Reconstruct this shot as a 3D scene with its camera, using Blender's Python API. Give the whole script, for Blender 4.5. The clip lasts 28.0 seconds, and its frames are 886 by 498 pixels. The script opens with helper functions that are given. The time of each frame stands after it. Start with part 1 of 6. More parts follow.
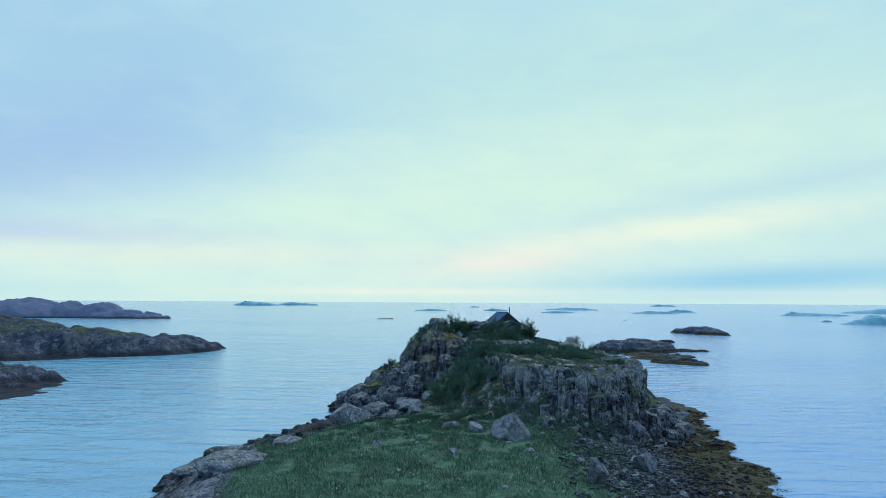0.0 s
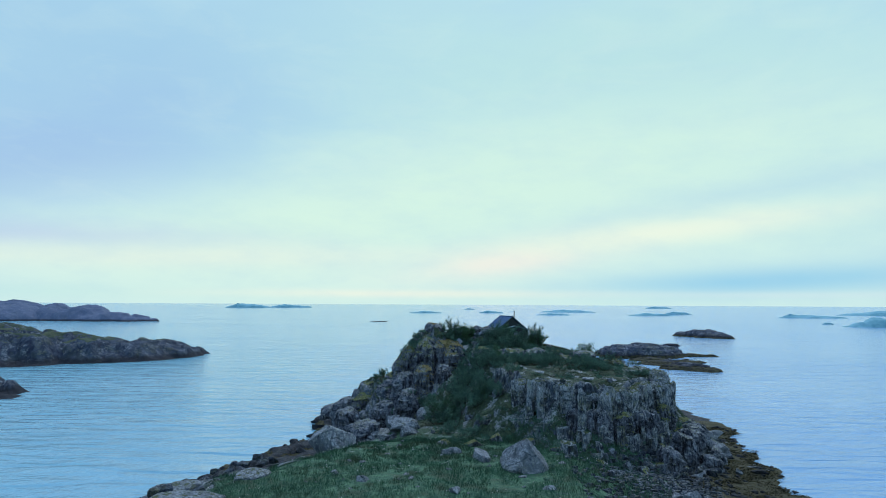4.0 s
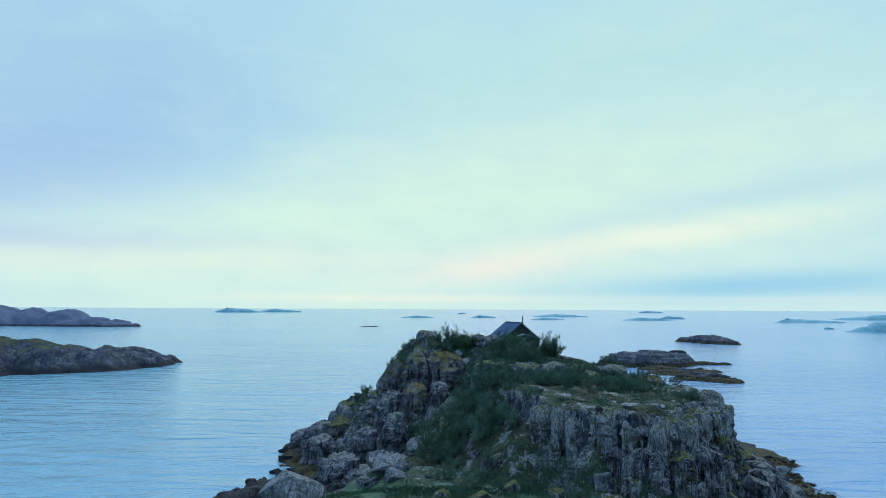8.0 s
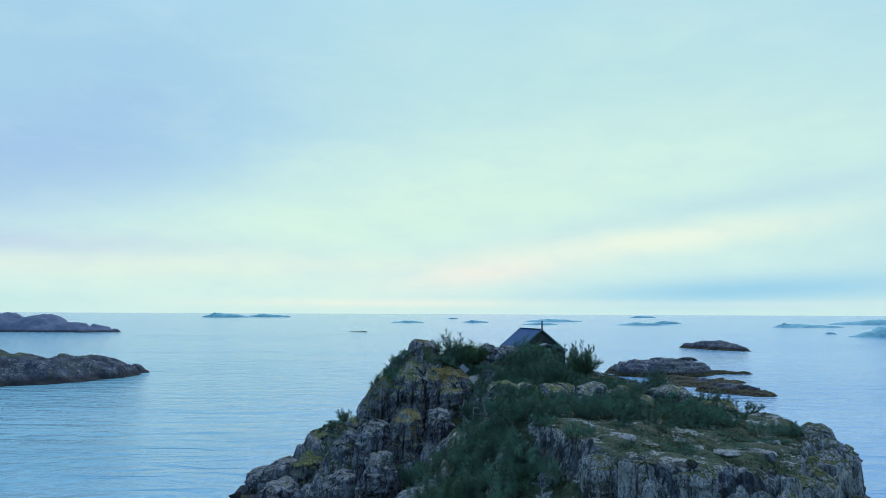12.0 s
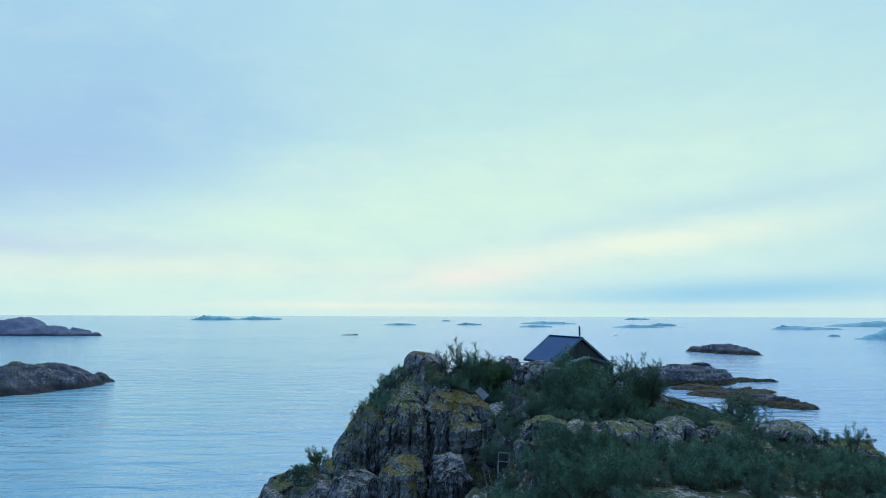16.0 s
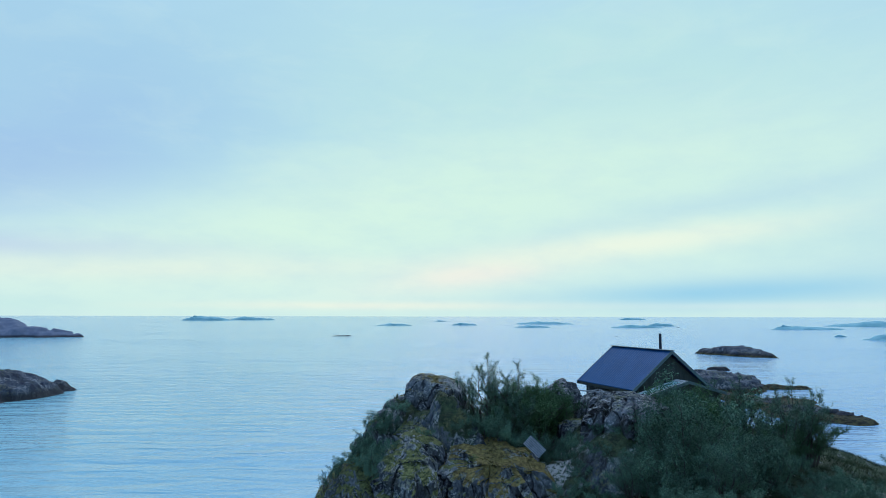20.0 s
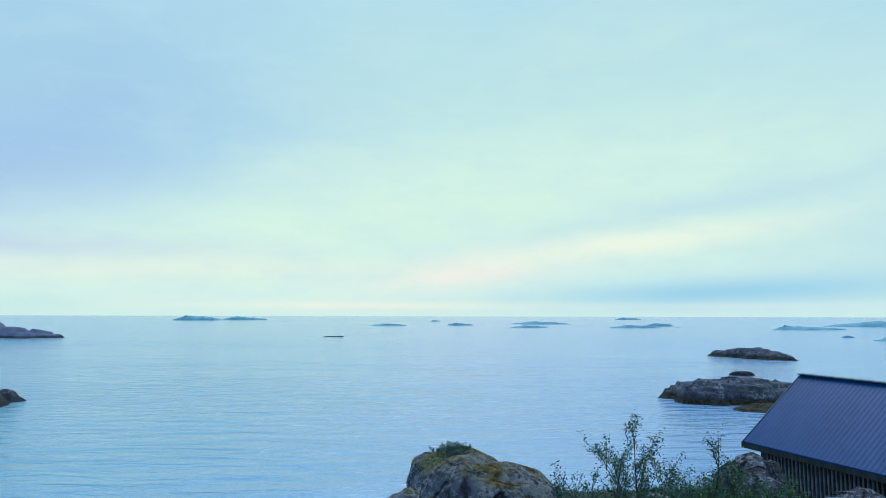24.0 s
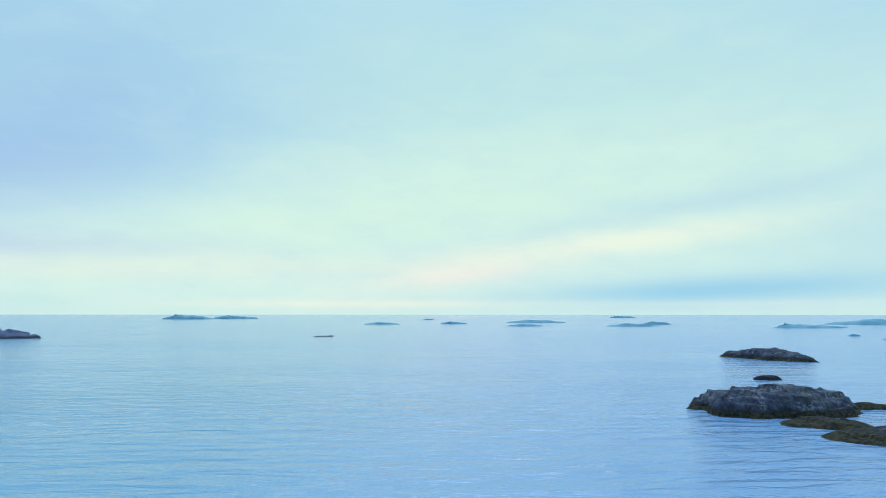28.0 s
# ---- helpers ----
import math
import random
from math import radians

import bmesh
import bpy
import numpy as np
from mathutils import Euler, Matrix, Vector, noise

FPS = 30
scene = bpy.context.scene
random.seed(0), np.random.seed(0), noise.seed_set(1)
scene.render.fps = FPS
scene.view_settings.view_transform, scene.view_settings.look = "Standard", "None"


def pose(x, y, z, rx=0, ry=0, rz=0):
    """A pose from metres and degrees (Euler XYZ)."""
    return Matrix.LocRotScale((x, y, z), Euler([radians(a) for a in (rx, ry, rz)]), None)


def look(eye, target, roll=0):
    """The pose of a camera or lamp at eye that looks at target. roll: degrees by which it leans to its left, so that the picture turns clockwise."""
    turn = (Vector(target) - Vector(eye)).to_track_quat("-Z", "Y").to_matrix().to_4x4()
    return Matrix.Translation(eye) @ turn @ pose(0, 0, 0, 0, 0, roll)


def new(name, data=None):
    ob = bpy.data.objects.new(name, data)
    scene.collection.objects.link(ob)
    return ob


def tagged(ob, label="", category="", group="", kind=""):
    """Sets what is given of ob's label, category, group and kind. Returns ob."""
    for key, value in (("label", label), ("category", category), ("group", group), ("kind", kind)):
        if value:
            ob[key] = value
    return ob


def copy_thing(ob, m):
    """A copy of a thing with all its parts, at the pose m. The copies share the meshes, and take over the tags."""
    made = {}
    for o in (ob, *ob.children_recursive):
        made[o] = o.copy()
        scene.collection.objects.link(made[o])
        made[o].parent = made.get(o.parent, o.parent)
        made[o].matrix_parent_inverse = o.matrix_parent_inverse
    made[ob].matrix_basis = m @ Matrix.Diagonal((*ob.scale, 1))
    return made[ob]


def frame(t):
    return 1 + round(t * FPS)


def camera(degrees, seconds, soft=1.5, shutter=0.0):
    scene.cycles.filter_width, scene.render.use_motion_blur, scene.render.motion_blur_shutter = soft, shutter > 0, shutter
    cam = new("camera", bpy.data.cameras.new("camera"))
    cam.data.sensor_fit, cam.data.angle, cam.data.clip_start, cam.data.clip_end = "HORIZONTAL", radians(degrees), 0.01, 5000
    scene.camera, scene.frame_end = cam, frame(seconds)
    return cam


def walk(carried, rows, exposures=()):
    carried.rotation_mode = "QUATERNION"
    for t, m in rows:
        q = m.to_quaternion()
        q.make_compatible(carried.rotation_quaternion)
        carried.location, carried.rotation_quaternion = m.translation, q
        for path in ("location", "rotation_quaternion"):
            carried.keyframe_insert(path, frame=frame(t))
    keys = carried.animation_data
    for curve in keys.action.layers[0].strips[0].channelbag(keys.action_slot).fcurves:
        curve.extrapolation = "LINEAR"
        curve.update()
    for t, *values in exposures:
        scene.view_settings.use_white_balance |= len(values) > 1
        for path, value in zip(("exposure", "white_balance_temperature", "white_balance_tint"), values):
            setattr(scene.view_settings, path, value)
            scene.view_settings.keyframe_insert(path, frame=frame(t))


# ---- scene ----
from mathutils.bvhtree import BVHTree

# ---- camera and its flight ----
cam = camera(67.0, 28.0, 0.5)
PATH = [
    (0, (3.169, 1.202, 20.409), (1.222, 51.021, 24.193), 0.32),
    (1, (2.824, 4.141, 20.346), (0.969, 53.96, 24.171), 0.34),
    (2, (2.572, 7.308, 20.385), (0.812, 57.128, 24.241), 0.33),
    (3, (2.352, 10.856, 20.451), (0.699, 60.677, 24.344), 0.31),
    (4, (2.13, 14.838, 20.501), (0.598, 64.659, 24.444), 0.30),
    (5, (1.885, 19.236, 20.515), (0.492, 69.056, 24.524), 0.29),
    (6, (1.611, 23.988, 20.49), (0.372, 73.805, 24.579), 0.28),
    (7, (1.311, 29.008, 20.431), (0.236, 78.821, 24.613), 0.28),
    (8, (0.988, 34.204, 20.351), (0.084, 84.012, 24.631), 0.28),
    (9, (0.65, 39.488, 20.263), (-0.079, 89.29, 24.643), 0.28),
    (10, (0.304, 44.783, 20.178), (-0.251, 94.579, 24.655), 0.28),
    (11, (-0.043, 50.033, 20.107), (-0.429, 99.823, 24.673), 0.27),
    (12, (-0.39, 55.201, 20.057), (-0.612, 104.985, 24.7), 0.25),
    (13, (-0.732, 60.272, 20.029), (-0.799, 110.049, 24.737), 0.23),
    (14, (-1.072, 65.246, 20.023), (-0.992, 115.02, 24.781), 0.21),
    (15, (-1.411, 70.145, 20.036), (-1.192, 119.914, 24.829), 0.18),
    (16, (-1.752, 74.996, 20.061), (-1.402, 124.762, 24.876), 0.16),
    (17, (-2.096, 79.838, 20.092), (-1.623, 129.603, 24.919), 0.14),
    (18, (-2.445, 84.711, 20.122), (-1.854, 134.474, 24.952), 0.13),
    (19, (-2.799, 89.652, 20.147), (-2.095, 139.413, 24.975), 0.13),
    (20, (-3.154, 94.693, 20.164), (-2.34, 144.454, 24.987), 0.13),
    (21, (-3.506, 99.861, 20.172), (-2.584, 149.62, 24.99), 0.14),
    (22, (-3.844, 105.150, 20.175), (-2.815, 154.907, 24.989), 0.14),
    (23, (-4.157, 110.500, 20.178), (-3.022, 160.255, 24.989), 0.15),
    (24, (-4.433, 115.750, 20.188), (-3.189, 165.503, 24.996), 0.14),
    (25, (-4.657, 121.000, 20.213), (-3.3, 170.751, 25.014), 0.13),
    (26, (-4.817, 126.250, 20.255), (-3.34, 175.999, 25.04), 0.10),
    (27, (-4.907, 131.550, 20.313), (-3.297, 181.297, 25.063), 0.07),
    (28, (-4.926, 136.900, 20.371), (-3.163, 186.649, 25.06), 0.03),
]
walk(cam, [(t, look(eye, target, roll)) for t, eye, target, roll in PATH])

# ---- sky and sun ----
def srgb(r, g, b):
    def lin(c):
        c /= 255.0
        return c / 12.92 if c <= 0.04045 else ((c + 0.055) / 1.055) ** 2.4
    return (lin(r), lin(g), lin(b), 1.0)


world = bpy.data.worlds.new("overcast_sky")
scene.world = world
world.use_nodes = True
wt = world.node_tree
wt.nodes.clear()


def wnode(kind, **kw):
    n = wt.nodes.new(kind)
    for k, v in kw.items():
        if k == "operation":
            n.operation = v
        elif k == "ins":
            for i, val in v.items():
                n.inputs[i].default_value = val
    return n


def wmath(op, a, b=None, c=None):
    n = wnode("ShaderNodeMath", operation=op)
    for i, val in enumerate((a, b, c)):
        if val is None:
            continue
        if isinstance(val, (int, float)):
            n.inputs[i].default_value = val
        else:
            wt.links.new(val, n.inputs[i])
    return n.outputs[0]


def wmix(fac, a, b):
    n = wt.nodes.new("ShaderNodeMix")
    n.data_type = "RGBA"
    for i, val in ((0, fac), (6, a), (7, b)):
        if isinstance(val, (int, float)):
            n.inputs[i].default_value = val
        elif isinstance(val, tuple):
            n.inputs[i].default_value = val
        else:
            wt.links.new(val, n.inputs[i])
    return n.outputs[2]


w_coord = wnode("ShaderNodeTexCoord")
w_sep = wnode("ShaderNodeSeparateXYZ")
wt.links.new(w_coord.outputs["Generated"], w_sep.inputs[0])
# soft, stretched cloud noise that bends the outlines of the cloud masses
w_map = wnode("ShaderNodeMapping", ins={3: (2.2, 2.2, 6.0)})
wt.links.new(w_coord.outputs["Generated"], w_map.inputs[0])
w_noise = wnode("ShaderNodeTexNoise", ins={2: 1.6, 3: 5.0, 4: 0.55})
wt.links.new(w_map.outputs[0], w_noise.inputs[0])
w_noise2 = wnode("ShaderNodeTexNoise", ins={2: 5.0, 3: 6.0, 4: 0.6})
wt.links.new(w_map.outputs[0], w_noise2.inputs[0])
w_map3 = wnode("ShaderNodeMapping", ins={3: (3.0, 3.0, 9.0), 2: (0.0, 0.5, 0.2)})
wt.links.new(w_coord.outputs["Generated"], w_map3.inputs[0])
w_noise3 = wnode("ShaderNodeTexNoise", ins={2: 2.2, 3: 7.0, 4: 0.62, 8: 0.6})
wt.links.new(w_map3.outputs[0], w_noise3.inputs[0])
bend = wmath("SUBTRACT", w_noise.outputs[0], 0.5)
az = wmath("ADD", wmath("ARCTAN2", w_sep.outputs[0], w_sep.outputs[1]), wmath("MULTIPLY", bend, 0.25))
el_plain = wmath("ARCSINE", w_sep.outputs[2])
el = wmath("ADD", el_plain, wmath("MULTIPLY", bend, wmath("MULTIPLY", el_plain, 0.5)))


def cloud(col, over, a0, e0, sa, se, tilt=0.0, amount=1.0):
    """One soft cloud mass of colour col at azimuth a0 and elevation e0 (radians), laid over the colours below it."""
    da = wmath("SUBTRACT", az, a0)
    de = wmath("SUBTRACT", wmath("SUBTRACT", el, e0), wmath("MULTIPLY", da, tilt))
    p = wmath("DIVIDE", da, sa)
    q = wmath("DIVIDE", de, se)
    r2 = wmath("ADD", wmath("MULTIPLY", p, p), wmath("MULTIPLY", q, q))
    f = wmath("MULTIPLY", wmath("EXPONENT", wmath("MULTIPLY", r2, -1.0)), amount)
    return wmix(f, over, col)


sky = wt.nodes.new("ShaderNodeTexSky")
sky.sky_type = "NISHITA"
sky.sun_disc = False
sky.sun_elevation = radians(52)
sky.sun_rotation = radians(4)
sky_dim = wt.nodes.new("ShaderNodeVectorMath")
sky_dim.operation = "SCALE"
sky_dim.inputs[3].default_value = 0.1
wt.links.new(sky.outputs[0], sky_dim.inputs[0])
tone = wmix(0.9, sky_dim.outputs[0], srgb(152, 200, 254))
tone = cloud(srgb(188, 228, 231), tone, 0.2, 0.34, 1.1, 0.24, 0, 1)
tone = cloud(srgb(165, 207, 234), tone, -0.52, 0.33, 0.3, 0.17, -0.1, 1)
tone = cloud(srgb(159, 194, 233), tone, -0.62, 0.17, 0.24, 0.08, 0.25, 0.85)
edge = wmath("ADD", wmath("MULTIPLY", wmath("MINIMUM", wmath("ADD", az, 0.42), 0.5), 0.30), 0.135)
below = wnode("ShaderNodeMapRange", ins={1: -0.06, 2: 0.075})
below.interpolation_type = "SMOOTHSTEP"
wt.links.new(wmath("ADD", wmath("SUBTRACT", edge, el_plain), wmath("MULTIPLY", bend, 0.16)), below.inputs[0])
tone = wmix(wmath("MULTIPLY", below.outputs[0], 0.62), tone, srgb(214, 245, 230))
tone = cloud(srgb(217, 244, 234), tone, 0.0, 0.03, 1.2, 0.09, 0, 0.85)
tone = cloud(srgb(212, 244, 229), tone, 0.12, 0.18, 0.42, 0.085, 0.10, 0.7)
tone = cloud(srgb(216, 246, 230), tone, -0.2, 0.12, 0.36, 0.06, 0.1, 0.8)
tone = cloud(srgb(188, 206, 236), tone, -0.62, 0.085, 0.3, 0.02, 0, 0.6)
tone = cloud(srgb(226, 243, 231), tone, -0.42, 0.062, 0.4, 0.017, 0.02, 0.9)
tone = cloud(srgb(247, 240, 230), tone, 0.06, 0.060, 0.13, 0.021, 0.12, 0.75)
tone = cloud(srgb(186, 222, 234), tone, 0.46, 0.160, 0.34, 0.020, 0.16, 0.6)
tone = cloud(srgb(207, 241, 232), tone, 0.50, 0.105, 0.22, 0.035, 0, 0.8)
tone = cloud(srgb(237, 248, 230), tone, 0.30, 0.102, 0.24, 0.020, 0.09, 0.9)
tone = cloud(srgb(146, 206, 236), tone, 0.46, 0.033, 0.30, 0.023, 0.04, 0.88)
tone = cloud(srgb(186, 224, 233), tone, 0.66, 0.1, 0.14, 0.05, 0, 0.7)
tone = cloud(srgb(240, 246, 230), tone, -0.1, 0.012, 0.26, 0.006, 0, 0.8)
tone = cloud(srgb(208, 233, 237), tone, 0.5, 0.012, 0.28, 0.005, 0, 0.65)
tone = cloud(srgb(198, 235, 232), tone, -0.62, 0.012, 0.3, 0.01, 0, 0.6)
tone = wmix(wmath("MULTIPLY", wmath("SUBTRACT", w_noise2.outputs[0], 0.42), 0.7), tone, srgb(176, 214, 234))
tone = wmix(wmath("MULTIPLY", wmath("SUBTRACT", w_noise3.outputs[0], 0.5), wmath("MULTIPLY", wmath("MINIMUM", el_plain, 0.12), 5.0)), tone, srgb(222, 244, 234))
back = wt.nodes.new("ShaderNodeBackground")
back.inputs[1].default_value = 1.0
wt.links.new(tone, back.inputs[0])
w_out = wt.nodes.new("ShaderNodeOutputWorld")
wt.links.new(back.outputs[0], w_out.inputs[0])

sun_data = bpy.data.lights.new("sun", "SUN")
sun_data.energy = 1.62
sun_data.angle = radians(30)
sun_data.color = (0.80, 0.88, 1.07)
sun = new("sun", sun_data)
sun.matrix_world = look((0, 0, 0), (-math.sin(radians(4)) * math.cos(radians(52)), -math.cos(radians(4)) * math.cos(radians(52)), -math.sin(radians(52))))
scene.view_settings.exposure = 0.0

# ---- materials ----
MATS = {}


class Nodes:
    """A small builder for one node material."""

    def __init__(self, name):
        self.mat = bpy.data.materials.new(name)
        self.mat.use_nodes = True
        self.nt = self.mat.node_tree
        self.bsdf = self.nt.nodes["Principled BSDF"]
        self.pos = self.nt.nodes.new("ShaderNodeNewGeometry").outputs["Position"]
        tc = self.nt.nodes.new("ShaderNodeTexCoord")
        self.obj = tc.outputs["Object"]
        MATS[name] = self.mat

    def put(self, socket, val):
        if isinstance(val, (int, float, tuple)):
            socket.default_value = val
        else:
            self.nt.links.new(val, socket)

    def noise(self, scale, detail=6.0, rough=0.6, vec=None, stretch=None, twist=0.0):
        v = vec if vec is not None else self.pos
        if stretch:
            m = self.nt.nodes.new("ShaderNodeMapping")
            m.inputs[3].default_value = stretch
            self.nt.links.new(v, m.inputs[0])
            v = m.outputs[0]
        n = self.nt.nodes.new("ShaderNodeTexNoise")
        n.inputs[2].default_value, n.inputs[3].default_value, n.inputs[4].default_value = scale, detail, rough
        n.inputs["Distortion"].default_value = twist
        self.nt.links.new(v, n.inputs[0])
        return n.outputs[0]

    def voronoi(self, scale, stretch=None, feature="F1", out=0):
        v = self.pos
        if stretch:
            m = self.nt.nodes.new("ShaderNodeMapping")
            m.inputs[3].default_value = stretch
            self.nt.links.new(v, m.inputs[0])
            v = m.outputs[0]
        w = self.nt.nodes.new("ShaderNodeTexNoise")
        w.inputs[2].default_value, w.inputs[3].default_value = scale * 1.7, 4.0
        self.nt.links.new(v, w.inputs[0])
        d = self.nt.nodes.new("ShaderNodeVectorMath")
        d.operation = "MULTIPLY_ADD"
        d.inputs[1].default_value = (0.7 / scale,) * 3
        self.nt.links.new(w.outputs[1], d.inputs[0])
        self.nt.links.new(v, d.inputs[2])
        v = d.outputs[0]
        n = self.nt.nodes.new("ShaderNodeTexVoronoi")
        n.feature = feature
        n.inputs["Scale"].default_value = scale
        self.nt.links.new(v, n.inputs[0])
        return n.outputs[out]

    def math(self, op, a, b=0.0, clamp=False):
        n = self.nt.nodes.new("ShaderNodeMath")
        n.operation, n.use_clamp = op, clamp
        self.put(n.inputs[0], a)
        self.put(n.inputs[1], b)
        return n.outputs[0]

    def band(self, val, lo, hi):
        """0 below lo, 1 above hi, smooth between."""
        n = self.nt.nodes.new("ShaderNodeMapRange")
        n.interpolation_type = "SMOOTHSTEP"
        self.put(n.inputs[0], val)
        n.inputs[1].default_value, n.inputs[2].default_value = lo, hi
        return n.outputs[0]

    def mix(self, fac, a, b):
        n = self.nt.nodes.new("ShaderNodeMix")
        n.data_type = "RGBA"
        self.put(n.inputs[0], fac)
        self.put(n.inputs[6], a)
        self.put(n.inputs[7], b)
        return n.outputs[2]

    def attr(self, name):
        n = self.nt.nodes.new("ShaderNodeAttribute")
        n.attribute_name = name
        return n.outputs["Fac"]

    def upness(self):
        g = self.nt.nodes.new("ShaderNodeNewGeometry")
        s = self.nt.nodes.new("ShaderNodeSeparateXYZ")
        self.nt.links.new(g.outputs["Normal"], s.inputs[0])
        return s.outputs[2]

    def height(self):
        s = self.nt.nodes.new("ShaderNodeSeparateXYZ")
        self.nt.links.new(self.pos, s.inputs[0])
        return s.outputs[2]

    def random(self):
        return self.nt.nodes.new("ShaderNodeObjectInfo").outputs["Random"]

    def island(self):
        return self.nt.nodes.new("ShaderNodeNewGeometry").outputs["Random Per Island"]

    def bump(self, height, strength=0.5, distance=0.1):
        n = self.nt.nodes.new("ShaderNodeBump")
        n.inputs["Strength"].default_value, n.inputs["Distance"].default_value = strength, distance
        self.put(n.inputs["Height"], height)
        self.nt.links.new(n.outputs[0], self.bsdf.inputs["Normal"])

    def done(self, color, rough=0.8, metal=0.0, spec=0.3):
        self.put(self.bsdf.inputs["Base Color"], color)
        self.put(self.bsdf.inputs["Roughness"], rough)
        self.bsdf.inputs["Metallic"].default_value = metal
        self.bsdf.inputs["Specular IOR Level"].default_value = spec
        return self.mat


def rock_color(n, scale=1.0, lichen=0.5, upright=0.35, crust_above=None, pale=0.0):
    """Blue-grey schist with crusts of pale lichen, dark streaks and cracks. upright: how far its bands are drawn out in height."""
    big = n.noise(0.30 * scale, 4.0, 0.6)
    mid = n.noise(1.7 * scale, 10.0, 0.72, stretch=(1.0, 1.0, upright))
    streak = n.noise(1.1 * scale, 8.0, 0.72, stretch=(1.0, 1.0, upright * 0.5))
    fine = n.noise(5.5 * scale, 9.0, 0.74, stretch=(1.0, 1.0, 0.5 + 0.5 * upright))
    c = n.mix(n.band(mid, 0.38, 0.62), (0.008, 0.012, 0.018, 1), (0.100, 0.125, 0.155, 1))
    c = n.mix(n.math("MULTIPLY", n.band(big, 0.50, 0.62), 0.4), c, (0.19, 0.215, 0.245, 1))
    if pale:
        c = n.mix(pale, c, n.mix(n.band(fine, 0.3, 0.7), (0.195, 0.215, 0.235, 1), (0.345, 0.36, 0.375, 1)))
    c = n.mix(n.math("MULTIPLY", n.band(streak, 0.50, 0.60), 0.85 - 0.5 * pale), c, (0.016, 0.018, 0.026, 1))
    c = n.mix(n.math("MULTIPLY", n.band(n.noise(0.7 * scale, 7.0, 0.72), 0.50, 0.62), 0.55 - 0.4 * pale), c, (0.052, 0.064, 0.030, 1))
    up = n.band(n.upness(), -0.2, 0.9)
    patch = n.band(n.math("ADD", n.noise(0.9 * scale, 6.0, 0.7), n.math("MULTIPLY", up, 0.12)), 0.70 - 0.25 * lichen, 0.80 - 0.25 * lichen)
    if crust_above is not None:
        patch = n.math("MAXIMUM", patch, n.band(n.math("ADD", n.height(), n.math("MULTIPLY", n.noise(0.8, 6.0, 0.7), 5.0)), crust_above, crust_above + 1.6))
        patch = n.math("MAXIMUM", patch, n.math("MULTIPLY", n.band(n.upness(), 0.55, 0.85), 0.8))
        veins = n.noise(4.6 * scale, 10.0, 0.78, stretch=(1.0, 1.0, 0.42))
        c = n.mix(n.math("MULTIPLY", n.math("MULTIPLY", n.band(veins, 0.46, 0.58), patch), 0.85), c, (0.46, 0.48, 0.48, 1))
    spots = n.math("MULTIPLY", n.band(fine, 0.43, 0.60), patch)
    c = n.mix(n.math("MULTIPLY", spots, 0.85), c, (0.39, 0.42, 0.42, 1))
    gold = n.math("MULTIPLY", n.band(n.noise(0.5 * scale, 7.0, 0.75), 0.51, 0.60), n.band(fine, 0.44, 0.58))
    c = n.mix(n.math("MULTIPLY", gold, 0.65 - 0.5 * pale), c, (0.23, 0.235, 0.12, 1))
    crack = n.voronoi(0.55 * scale, (1.0, 1.0, upright), "DISTANCE_TO_EDGE")
    dark = n.band(crack, 0.0, 0.05)
    c = n.mix(n.math("MULTIPLY", n.math("SUBTRACT", 1.0, dark), n.math("MULTIPLY", n.band(mid, 0.4, 0.6), 0.7)), c, (0.012, 0.012, 0.016, 1))
    h = n.math("ADD", n.math("MULTIPLY", mid, 1.0), n.math("ADD", n.math("MULTIPLY", fine, 0.4), n.math("MULTIPLY", dark, 0.3)))
    return c, h


